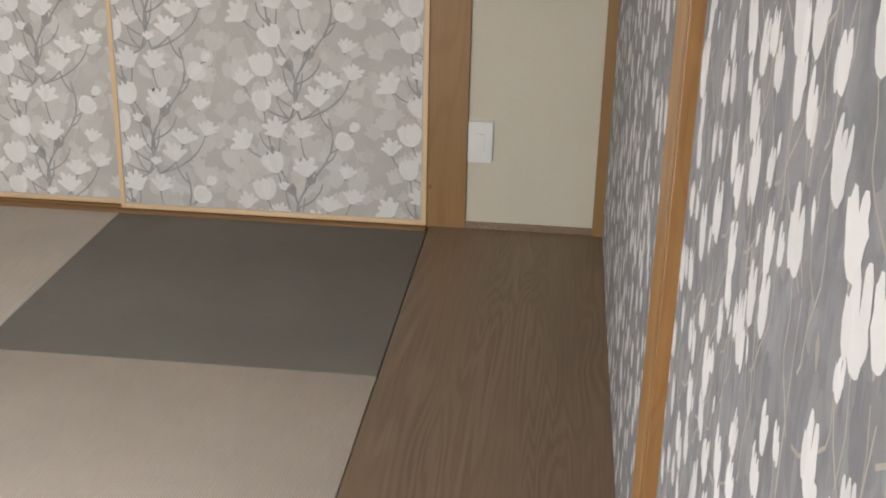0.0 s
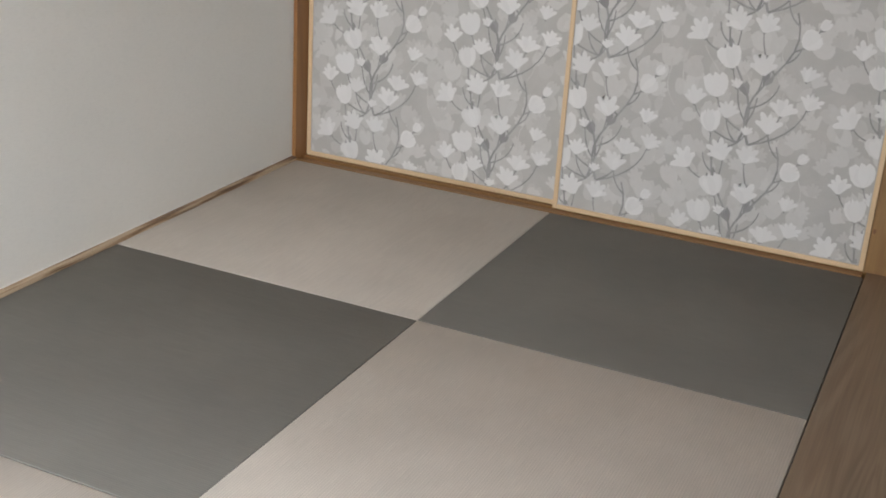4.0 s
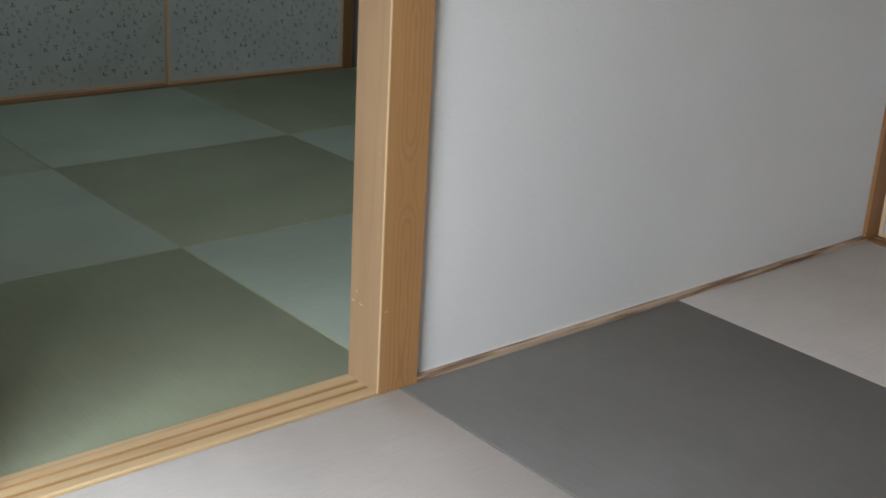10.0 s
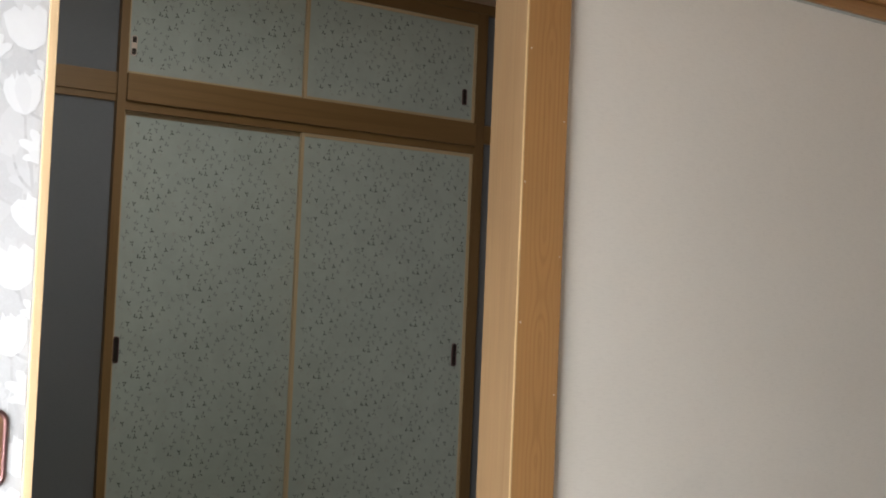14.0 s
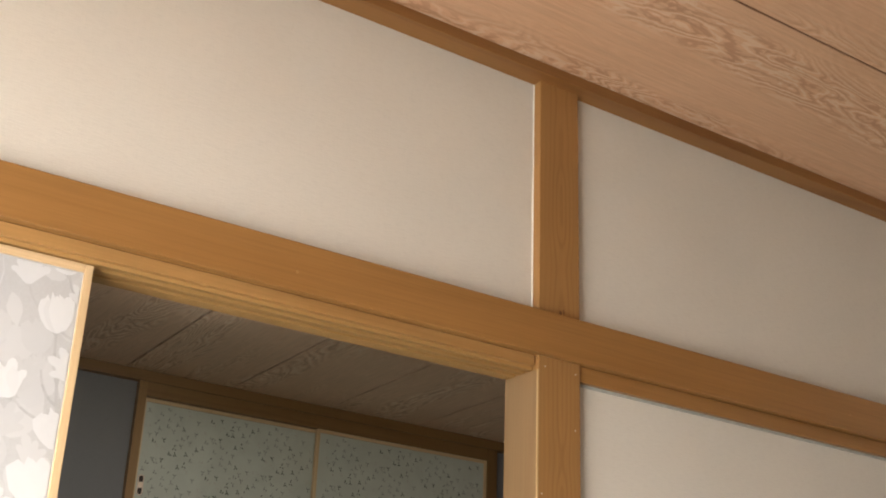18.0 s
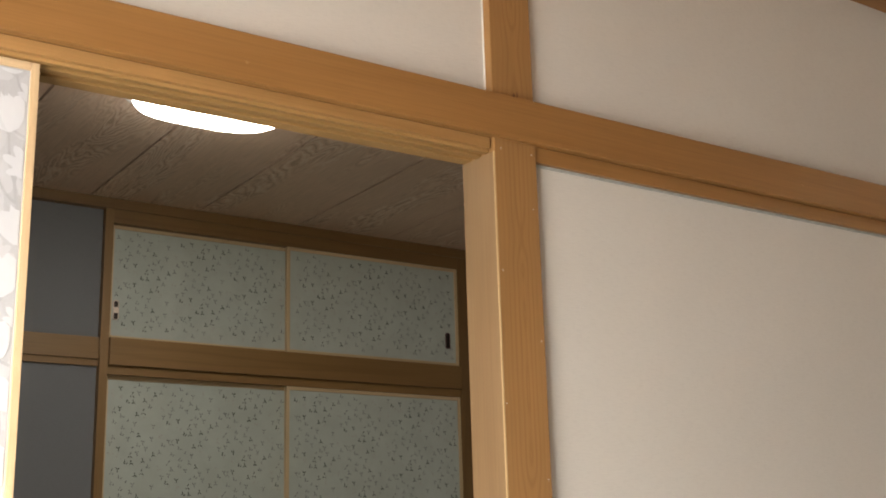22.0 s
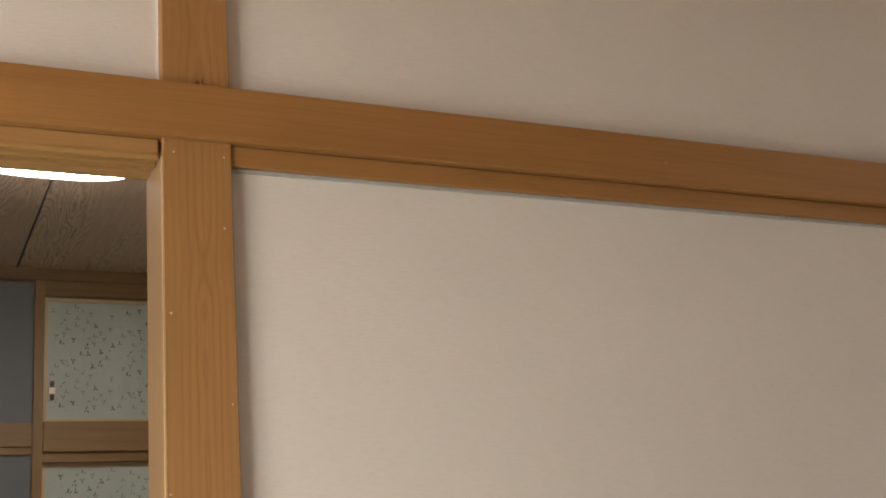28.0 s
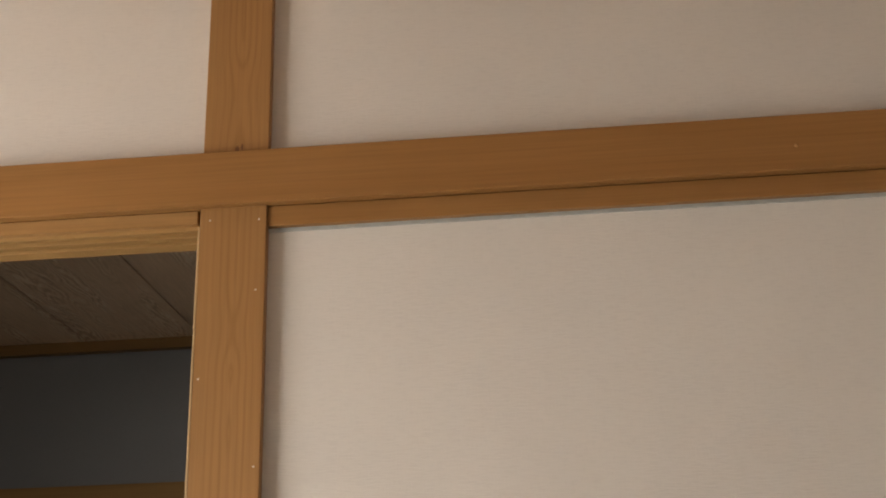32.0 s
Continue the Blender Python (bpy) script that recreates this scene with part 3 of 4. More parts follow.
def magnolia_print(w, h, scale, seed, shift=0.0, ghost=1.0, flat=0.3, stem=1.0, pitch=0.25, narrow=1.0, row=0.069, leaf=1):
    """Branching shrubs with white blooms over paler ghost blooms. Materials: 0 ghost, 1 stem, 2 bloom."""
    random.seed(seed)
    p = Print(w, h, flat)
    s = scale
    for k in range(int(w * h / (0.0021 * s * s) * ghost)):
        x, z = random.uniform(-0.02, w + 0.02), random.uniform(-0.04, h)
        if random.random() < 0.12:
            p.petal(x, z, random.uniform(0.3, 2.8), 0.06 * s, 0.026 * s, 0)
        else:
            p.bloom(x, z, random.uniform(0.046, 0.072) * s, random.uniform(0.7, 2.4), 0, narrow)
    xc, col, taken = -0.1 * s + shift, 0, []
    while xc < w + 0.2 * s:
        swing, ph = 0.035 * s, random.uniform(0, 6)

        def middle(z):
            return xc + swing * math.sin(z / (0.19 * s) + ph)

        # stretches of main stem, each rising out of nothing
        z0 = -random.uniform(0.1, 0.3) * s
        stems = []
        while z0 < h:
            ln, off = random.uniform(0.13, 0.22) * s, random.uniform(-0.06, 0.06) * s
            line = [(middle(z0 + ln * i / 9) + off * (1 - i / 9), z0 + ln * i / 9) for i in range(10)]
            p.ribbon(line, 0.0066 * s * stem, 0.0036 * s * stem, 1)
            stems.append((z0, z0 + ln, line))
            z0 += ln * random.uniform(1.05, 1.5)
        z, side = -0.08 * s, 1
        while z < h:
            for k in (0, 1):
                side = -side
                for attempt in range(9):
                    d = random.uniform(0.02, 0.125) * s * side
                    bx, bz = middle(z) + d, z + random.uniform(-0.03, 0.03) * s
                    if all(math.hypot(bx - q[0], bz - q[1]) > 0.062 * s * min(1, narrow + 0.15) for q in taken):
                        break
                else:
                    continue
                taken.append((bx, bz))
                size = random.uniform(0.054, 0.075) * s * (0.62 if random.random() < 0.22 else 1.0)
                lean = 1.5708 - 3.2 * d / s * random.uniform(0.2, 1.6) + random.uniform(-0.25, 0.25)
                foot = bz - random.uniform(0.08, 0.15) * s
                fx = middle(foot) + 0.1 * d
                tw = [(fx + (bx - fx) * (1 - (1 - q / 8) ** 2.2) + 0.006 * s * math.sin(q * 1.3 + k), foot + (bz - foot + 0.006 * s) * (q / 8) ** 1.25) for q in range(9)]
                p.ribbon(tw, 0.0048 * s * stem, 0.0032 * s * stem, 1)
                p.petal(bx, bz - 0.006 * s, lean, 0.018 * s, 0.012 * s * stem, 1, 1.0)
                p.bloom(bx, bz, size, lean, 2, narrow)
                if leaf and random.random() < 0.34:
                    q = tw[random.choice((2, 3, 4))]
                    p.petal(q[0], q[1], 1.57 + side * random.uniform(-0.5, 1.1), random.uniform(0.032, 0.05) * s, 0.017 * s, 1)
                if random.random() < 0.3:
                    q = tw[4]
                    e = (q[0] - side * 0.035 * s, q[1] + 0.04 * s)
                    p.ribbon([q, ((q[0] + e[0]) / 2 - side * 0.008 * s, (q[1] + e[1]) / 2 - 0.006 * s), e], 0.004 * s * stem, 0.003 * s * stem, 1)
                    p.petal(e[0], e[1] - 0.004 * s, 1.57 + side * 0.3, 0.026 * s, 0.012 * s, 1 if random.random() < 0.5 else 2)
            z += row * s * random.uniform(0.85, 1.15)
        xc += s * pitch * random.uniform(0.92, 1.08)
        col += 1
    return p


def shrub_motif():
    """One repeat of the door paper's shrub: blooms scattered round two stems, each as (u, v, size, lean, open or closed, front or faint)."""
    random.seed(31)
    blooms = []
    while len(blooms) < 22:
        u, v = random.uniform(-0.155, 0.155), random.uniform(0, RISE)
        if all(math.hypot(u - q[0], min(abs(v - q[1]), RISE - abs(v - q[1]))) > 0.05 for q in blooms):
            size = random.uniform(0.052, 0.075) * (0.58 if random.random() < 0.2 else 1.0)
            blooms.append((u, v, size, 1.5708 - 4.0 * u * random.uniform(0.5, 1.5) + random.uniform(-0.35, 0.35), random.random() < 0.6, random.random() < 0.84))
    return blooms


RISE = 0.365


def floral_print(w, h, seed, shift):
    """Door paper: shrubs with white blooms in repeating columns, ghost blooms and pale stems between. Materials: 0 ghost, 1 stem, 2 bloom."""
    motif = shrub_motif()
    random.seed(seed)
    p = Print(w, h, 0.3)
    pitch = 0.42
    for k in range(int(w * h / 0.0019)):
        x, z = random.uniform(-0.02, w + 0.02), random.uniform(-0.04, h)
        if random.random() < 0.2:
            p.petal(x, z, random.uniform(0.3, 2.8), 0.055, 0.024, 0)
        else:
            (p.star if random.random() < 0.5 else p.cup)(x, z, random.uniform(0.042, 0.066), random.uniform(0.7, 2.4), 0)
    for k in range(int(w * h / 0.03)):
        x, z, lean = random.uniform(0, w), random.uniform(0, h), random.uniform(-0.06, 0.06)
        p.ribbon([(x + lean * q / 6 + 0.012 * math.sin(q * 0.8 + k), z + 0.022 * q) for q in range(7)], 0.003, 0.002, 0)
    xc, col = shift - pitch, 0
    while xc < w + 0.2:
        lift = -0.4 + 0.5 * RISE * (col % 2) + 0.06 * (seed % 3)
        for rep_no in range(int(h / RISE) + 3):
            random.seed(900)
            z0 = lift + rep_no * RISE
            stems = []
            for u0, u1, bend in ((-0.02, -0.06, 0.03), (0.01, 0.08, -0.035)):
                line = [(xc + u0 + (u1 - u0) * q / 11 + bend * math.sin(q * 0.55), z0 - 0.05 + 0.034 * q) for q in range(12)]
                stems.append(line)
                p.ribbon(line, 0.0072, 0.0045, 1)
            for u, v, size, lean, wide, front in motif:
                x, z = xc + u, z0 + v
                foot = min((q for line in stems for q in line), key=lambda q: math.hypot(q[0] - x, q[1] - (z - 0.075)))
                bx = 0.5 * (foot[0] + x) + 0.35 * (x - foot[0])
                if z > foot[1] + 0.01:
                    tw = [((1 - q) ** 2 * foot[0] + 2 * q * (1 - q) * bx + q * q * x, (1 - q) ** 2 * foot[1] + 2 * q * (1 - q) * (foot[1] * 0.7 + z * 0.3) + q * q * (z + 0.004)) for q in (0, 0.17, 0.33, 0.5, 0.67, 0.83, 1)]
                    p.ribbon(tw, 0.0054, 0.0035, 1)
                if front:
                    p.petal(x, z - 0.006, lean, 0.02, 0.013, 1, 1.0)
                (p.star if wide else p.cup)(x, z, size, lean, 2 if front else 0)
                if random.random() < 0.13:
                    side = 1 if u > 0 else -1
                    for turn in (0.2, 0.75):
                        p.petal(foot[0], foot[1], 1.57 - side * turn, random.uniform(0.034, 0.05), 0.015, 1)
        xc += pitch
        col += 1
    return p


def sprig_print(w, h, seed):
    """A half-drop repeat of small three-leaf sprigs, dark ones over faint ones and rose dots. Materials: 0 dark, 1 faint, 2 rose."""
    random.seed(7)
    cell = []
    while len(cell) < 42:
        c = (random.uniform(0, 0.245), random.uniform(0, 0.24))
        if all(math.hypot(c[0] - q[0], c[1] - q[1]) > 0.0255 for q in cell):
            cell.append((*c, random.random(), random.uniform(0, 3.14), len(cell) % 8))
    random.seed(seed)
    p = Print(w, h)
    for i in range(-1, int(w / 0.245) + 1):
        for j in range(-1, int(h / 0.24) + 2):
            for cx, cz, kind, turn, tone in cell:
                x, z = i * 0.245 + cx + 0.02 * seed % 0.2, (j + 0.5 * (i % 2)) * 0.24 + cz
                if not (0.016 < x < w - 0.016 and 0.016 < z < h - 0.016):
                    continue
                ink_no = 0 if tone in (0, 3) else 2 if tone == 6 else 1
                up = 1 if turn > 1.0 else -1
                if ink_no == 2:
                    for q in range(4):
                        p.petal(x + random.uniform(-0.01, 0.01), z + random.uniform(-0.01, 0.01), turn + q, 0.007, 0.005, 2, 1.0)
                elif kind < 0.45:
                    for t in (0.75, 2.3, -1.57 + 0.3 * (turn - 1.5)):
                        p.petal(x, z, t * up, 0.0118, 0.0047, ink_no)
                elif kind < 0.8:
                    p.petal(x, z, 1.57 + 0.4 * (turn - 1.5), 0.0155, 0.0044, ink_no)
                    p.petal(x + 0.003, z - 0.004, 0.75 * up, 0.0112, 0.0047, ink_no)
                    p.petal(x - 0.002, z - 0.003, 1.9 * up, 0.0088, 0.0043, ink_no)
                else:
                    p.petal(x, z, 1.1 + 0.7 * (turn - 1.5), 0.0138, 0.0055, ink_no)
    return p


# ---- the near room: structure ----
def strip(name, x0, x1, y0, y1, z0, z1, axis, mats=W, label="", category="trim", bevel=0.0015):
    return structure(name, box(x0, x1, y0, y1, z0, z1, bevel), mats[axis], label, category)


structure("ground", box(-12, 12, -12, 12, -0.75, -0.6), plain("garden_soil", (0.16, 0.14, 0.11), 0.95), "bare ground under the house", "ground")
structure("floor", box(WIN_X, PANEL_X + 0.2, SOUTH, DEPTH, -0.4, -0.06), GAP, "dark subfloor under the mats", "floor")
structure("floor_green_room", box(B_LEFT, B_RIGHT, DEPTH + 0.002, CLOSET_Y + 0.02, -0.4, -0.06), GAP, "dark subfloor of the green-mat room", "floor")

# partition wall, right of the post, with an upper band over the door head
structure("wall_partition", box(POST, CORNER, PLASTER, DEPTH - PLASTER, -0.06, CEIL_A), WHITE, "white woven wall cloth between brown posts")
structure("wall_over_door", box(-1.93, -0.001, PLASTER + 0.006, DEPTH - PLASTER, RAIL0 - 0.01, CEIL_A), WHITE, "white wall band above the sliding-door head")
structure("wall_partition_left", box(WIN_X, -2.036, PLASTER, DEPTH - PLASTER, -0.06, CEIL_A), WHITE, "white wall beside the sliding doors")
K_HEAD = KAMOI - 0.001
strip("post_partition", 0, POST, 0, DEPTH, -0.06, CEIL_A, "z", FLAME, "square honey-coloured cypress post", "post", 0.002)
# thin skin gives the post's left face a greyer, slightly darker wood tone
structure("door_jamb", box(-0.0022, 0.0, 0.004, DEPTH - 0.003, 0.003, K_HEAD), JAMB, "greyer door-jamb face of the post", "post")
strip("post_arris", -0.0028, 0.0006, -0.0006, 0.0036, 0.003, K_HEAD, "z", WP, "pale worn arris of the post", "post", 0.0006)
strip("post_left", -2.036, -1.93, 0, DEPTH, -0.06, CEIL_A, "z", W, "square cypress post at the far door jamb", "post", 0.002)
strip("post_corner", CORNER, CORNER + 0.105, 0.004, DEPTH, -0.06, CEIL_A, "z", WD, "brown cypress corner post", "post", 0.002)
strip("post_alcove", PANEL_X - 0.012, PANEL_X + 0.1, -1.893, -1.781, -0.06, CEIL_A, "z", OCHRE, "broad cypress post beside the sliding doors", "post", 0.002)
# rails along the partition: long upper rail, door head with grooves, blind rail
strip("rail_long", WIN_X + 0.1, CORNER + 0.06, -0.016, 0.0, RAIL0, RAIL1, "x", WR, "long honey-coloured tie rail along the wall", "rail", 0.0025)
strip("rail_long_back", WIN_X + 0.1, CORNER, 0.001, PLASTER + 0.02, RAIL0 + 0.002, RAIL1 - 0.004, "x", W, "tie rail backing", "rail", 0)
K = KAMOI
strip("door_head_face", -1.93, -0.006, 0.006, 0.018, K + 0.006, RAIL0, "x", W, "honey-coloured face of the door head", "rail", 0.001)
structure("door_head", prism_x([(0.0185, RAIL0), (0.0185, K), (0.029, K), (0.029, K + 0.022), (0.043, K + 0.022), (0.043, K - 0.001), (0.06, K - 0.001), (0.06, K + 0.022), (0.074, K + 0.022), (0.075, K), (0.104, K), (0.104, RAIL0)], -1.93, -0.0025), HEADW, "honey-coloured grooved door head over the opening", "rail")
strip("rail_blind", POST, CORNER, 0.004, PLASTER, K - 0.005, RAIL0, "x", WR, "slim reddish rail under the tie rail", "rail", 0.001)
# added strip: the slim rail's shadow line put into a grey-green colour
structure("edging_grey", box(POST, CORNER, PLASTER - 0.003, PLASTER, K - 0.0115, K - 0.0055), plain("shade_line_grey", (0.42, 0.44, 0.42), 0.6), "thin grey-green strip painted as the slim rail's shadow line", "trim")
# added white strip: light on the plaster's edge put into its colour
structure("edging_post", box(-0.0016, -0.0006, PLASTER + 0.003, PLASTER + 0.008, RAIL1, 2.494), plain("lit_edge_white", (0.86, 0.85, 0.82), 0.6), "thin white strip painted as the lit plaster edge beside the post", "trim")
sill_bm = prism_x([(0.006, -0.05), (0.006, 0.003), (0.008, 0.005), (0.031, 0.005), (0.0325, -0.005), (0.0395, -0.005), (0.041, 0.005), (0.065, 0.005), (0.0665, -0.005), (0.0735, -0.005), (0.075, 0.005), (0.110, 0.005), (0.112, 0.003), (0.112, -0.05)], -1.93, 0.0)
# groove faces get darker wood to put the shade inside them into colour
for f in sill_bm.faces:
    mid = f.calc_center_median()
    f.material_index = 1 if 0.029 < mid.y < 0.0775 and -0.006 < mid.z < 0.004 else 0
structure("door_sill", sill_bm, (WP["x"], HEADW), "pale door sill between the rooms, two grooves coloured darker as shade", "sill")
structure("baseboard", box(POST, CORNER, 0.0, PLASTER + 0.01, -0.05, 0.012, 0.001), PLYEND, "thin striped wood strip at the wall foot", "trim")
structure("edging_foot", box(POST, CORNER, PLASTER - 0.0015, PLASTER + 0.001, 0.0125, 0.0155), plain("pale_cloth_edge", (0.84, 0.83, 0.8), 0.6), "thin pale cloth edge above the wood strip", "trim")
structure("baseboard_left", box(WIN_X, -2.036, 0.0, PLASTER + 0.01, -0.05, 0.004, 0.001), PLYEND, "thin striped wood strip at the wall foot", "trim")

# end wall with the floral sliding doors
XF = 1.915
structure("wall_over_floral_doors", box(PANEL_X - 0.008, PANEL_X + 0.08, -1.781, 0.004, RAIL0, CEIL_A), WHITE, "white wall band above the floral doors")
strip("rail_floral", CORNER - 0.016, CORNER + 0.004, -1.893, -0.016, RAIL0, RAIL1, "y", WR, "tie rail above the floral doors", "rail", 0.0025)
strip("head_floral", CORNER + 0.006, CORNER + 0.104, -1.781, 0.004, K, RAIL0, "y", WP, "door head above the floral doors", "rail", 0.001)
bm = bmesh.new()
for a, b_, z in ((CORNER + 0.002, XF - 0.008, 0.002), (XF - 0.008, XF + 0.016, -0.006), (XF + 0.016, XF + 0.026, 0.002), (XF + 0.026, XF + 0.05, -0.006), (XF + 0.05, XF + 0.075, 0.002)):
    add_box(bm, a, b_, -1.781, 0.004, -0.05, z, 0.0)
structure("sill_floral", bm, WB["y"], "grooved sill under the floral doors", "sill")
structure("wall_panel", box(PANEL_X, PANEL_X + 0.08, PAPER_Y + 0.034, -1.893, -0.06, CEIL_A), CREAM, "narrow white wall panel between posts")
BOARD = board_floor()
structure("panel_foot", box(PANEL_X - 0.01, PANEL_X, PAPER_Y + 0.034, -1.893, -0.02, 0.018, 0.001), BOARD, "thin brown strip at the panel foot", "trim")
strip("trim_corner", PANEL_X - 0.02, PANEL_X + 0.06, PAPER_Y, PAPER_Y + 0.037, -0.06, CEIL_A, "z", OCHRE, "slim cypress corner trim", "trim", 0.0015)
structure("wall_behind_doors", box(PANEL_X + 0.6, PANEL_X + 0.7, PAPER_Y, DEPTH, -0.06, CEIL_A), WHITE, "closet back wall")

# wallpapered wall and its post
structure("wall_paper_backing", box(-1.08, PANEL_X + 0.1, PAPER_Y - 0.11, PAPER_Y - 0.003, -0.06, CEIL_A), WHITE, "wall behind the slate wallpaper")
POSTW = (-0.062, 0.075)
strip("post_paper_wall", POSTW[0] + 0.02, POSTW[1], PAPER_Y - 0.004, PAPER_Y + 0.018, -0.01, CEIL_A, "z", W, "pale cypress post in the papered wall", "post", 0.002)
strip("trim_paper_post", POSTW[0], POSTW[0] + 0.02, PAPER_Y - 0.004, PAPER_Y + 0.0175, -0.01, CEIL_A, "z", HEART, "darker heartwood edge of the post in the papered wall", "trim", 0.002)
strip("wall_return", -1.14, -1.08, PAPER_Y - 0.12, PAPER_Y + 0.012, -0.06, CEIL_A, "z", W, "cypress end post of the papered wall", "post", 0.002)

# the remaining plain walls, window wall and ceiling
structure("wall_south", box(WIN_X, -1.08, SOUTH - 0.1, SOUTH, -0.06, CEIL_A), WHITE, "plain white wall")
structure("wall_south_side", box(-1.16, -1.08, SOUTH, PAPER_Y - 0.12, -0.06, CEIL_A), WHITE, "plain white wall")
WY0, WY1, WZ1 = -1.62, -0.38, 1.85
structure("wall_window_a", box(WIN_X - 0.12, WIN_X, SOUTH - 0.1, WY0, -0.4, CEIL_A), WHITE, "plain white wall beside the window")
structure("wall_window_b", box(WIN_X - 0.12, WIN_X, WY1, DEPTH, -0.4, CEIL_A), WHITE, "plain white wall beside the window")
structure("wall_window_c", box(WIN_X - 0.12, WIN_X, WY0, WY1, WZ1, CEIL_A), WHITE, "plain white wall above the window")
structure("wall_window_d", box(WIN_X - 0.12, WIN_X, WY0, WY1, -0.4, 0.02), WHITE, "low sill wall under the window")
win = tagged(new("window_1"), "tall aluminium sliding window", "window", "", "structure")
for name, d in (("jamb", (WY0, WY0 + 0.04, 0.02, WZ1)), ("jamb", (WY1 - 0.04, WY1, 0.02, WZ1)), ("head", (WY0 + 0.04, WY1 - 0.04, WZ1 - 0.04, WZ1)), ("sill", (WY0 + 0.04, WY1 - 0.04, 0.02, 0.06)), ("mullion", ((WY0 + WY1) / 2 - 0.03, (WY0 + WY1) / 2 + 0.03, 0.06, WZ1 - 0.04))):
    part(name, box(WIN_X - 0.1, WIN_X - 0.05, d[0], d[1], d[2], d[3], 0.003), ALU, win)
m_, n_, l_, b_ = material("window_glass")
b_.inputs["Transmission Weight"].default_value, b_.inputs["Roughness"].default_value, b_.inputs["IOR"].default_value = 1.0, 0.0, 1.45
for a, c in ((WY0 + 0.04, (WY0 + WY1) / 2 - 0.03), ((WY0 + WY1) / 2 + 0.03, WY1 - 0.04)):
    g = part("pane", box(WIN_X - 0.078, WIN_X - 0.073, a, c, 0.06, WZ1 - 0.04), m_, win, "clear glass pane")
    g.visible_shadow = False

# ceiling of the near room: boards along x with open joints
def backing(bm, first):
    bm.faces.ensure_lookup_table()
    for f in bm.faces[first:]:
        f.material_index = 1


CEILA = ceiling_board("pink_cedar_board_x", 0, (0.65, 0.405, 0.27), (0.50, 0.285, 0.18), (0.72, 0.53, 0.40))
CEILB = ceiling_board("brown_cedar_board_y", 1, (0.76, 0.52, 0.39), (0.57, 0.36, 0.255), (0.85, 0.67, 0.56), 135)
JOINT = plain("ceiling_joint_brown", (0.16, 0.075, 0.04), 0.8)
bm = bmesh.new()
y = 0.012
while y > SOUTH:
    add_box(bm, WIN_X, PANEL_X + 0.7, max(y - 0.455, SOUTH) + 0.006, y, CEIL_A, CEIL_A + 0.02, 0.0)
    y -= 0.455
n_boards = len(bm.faces)
for k in range(1, 8):
    add_box(bm, WIN_X, PANEL_X + 0.7, 0.012 - 0.455 * k, 0.012 - 0.455 * k + 0.006, CEIL_A + 0.002, CEIL_A + 0.02)
add_box(bm, WIN_X - 0.12, PANEL_X + 0.7, SOUTH - 0.1, DEPTH, CEIL_A + 0.026, CEIL_A + 0.1)
backing(bm, n_boards)
structure("ceiling", bm, (CEILA, JOINT), "pinkish wood-grain board ceiling with dark joints", "ceiling")
MB = 2.495
strip("cornice_partition", WIN_X, CORNER + 0.1, -0.03, PLASTER + 0.01, MB, CEIL_A, "x", WD, "brown ceiling cornice along the wall", "trim", 0.002)
strip("cornice_end", CORNER - 0.03, PANEL_X + 0.03, PAPER_Y, -0.03, MB, CEIL_A, "y", WD, "brown ceiling cornice along the wall", "trim", 0.002)
strip("cornice_paper", -1.14, CORNER - 0.03, PAPER_Y - 0.004, PAPER_Y + 0.03, MB, CEIL_A, "x", WD, "brown ceiling cornice along the papered wall", "trim", 0.002)

# ---- the green-mat room: structure ----
GB = CLOSET_Y + 0.03
CX0, CX1 = 0.155, 1.952
structure("wall_green_back_left", box(B_LEFT, CX0, GB, GB + 0.1, -0.06, CEIL_B), GREYWALL, "dark grey wall cloth beside the closet")
structure("wall_green_back_right", box(CX1, B_RIGHT, GB, GB + 0.1, -0.06, CEIL_B), GREYWALL, "dark grey wall cloth beside the closet")
structure("wall_green_left", box(B_LEFT - 0.1, B_LEFT, DEPTH, GB + 0.1, -0.06, CEIL_B), GREYWALL, "dark grey wall cloth")
structure("wall_green_right", box(B_RIGHT, B_RIGHT + 0.1, DEPTH - 0.03, GB + 0.1, -0.06, CEIL_B), GREYWALL, "dark grey wall cloth")
structure("wall_green_front", box(CORNER + 0.105, B_RIGHT, DEPTH - 0.03, DEPTH, -0.06, CEIL_B), GREYWALL, "dark grey wall cloth")
bm = bmesh.new()
x = 0.08 - 0.47 * 5
while x < B_RIGHT:
    add_box(bm, max(x, B_LEFT) + 0.012, min(x + 0.47, B_RIGHT) + 0.004, DEPTH - 0.03, GB + 0.1, CEIL_B, CEIL_B + 0.02, 0.0)
    x += 0.47
n_boards = len(bm.faces)
for k in range(-4, 5):
    add_box(bm, 0.08 + 0.47 * k, 0.092 + 0.47 * k, DEPTH - 0.03, GB + 0.1, CEIL_B + 0.012, CEIL_B + 0.02)
add_box(bm, B_LEFT - 0.1, B_RIGHT + 0.1, DEPTH - 0.03, GB + 0.2, CEIL_B + 0.026, CEIL_B + 0.1)
backing(bm, n_boards)
structure("ceiling_green_room", bm, (CEILB, GAP), "brown wood-grain board ceiling with dark joints", "ceiling")
strip("cornice_closet", B_LEFT, B_RIGHT, GB - 0.035, GB + 0.02, CEIL_B - 0.045, CEIL_B, "x", WK, "dark brown cornice above the closet", "trim", 0.002)
strip("rail_green_left", B_LEFT, CX0, GB - 0.02, GB + 0.01, 1.868, 1.956, "x", WB, "tie rail along the grey wall", "rail", 0.002)
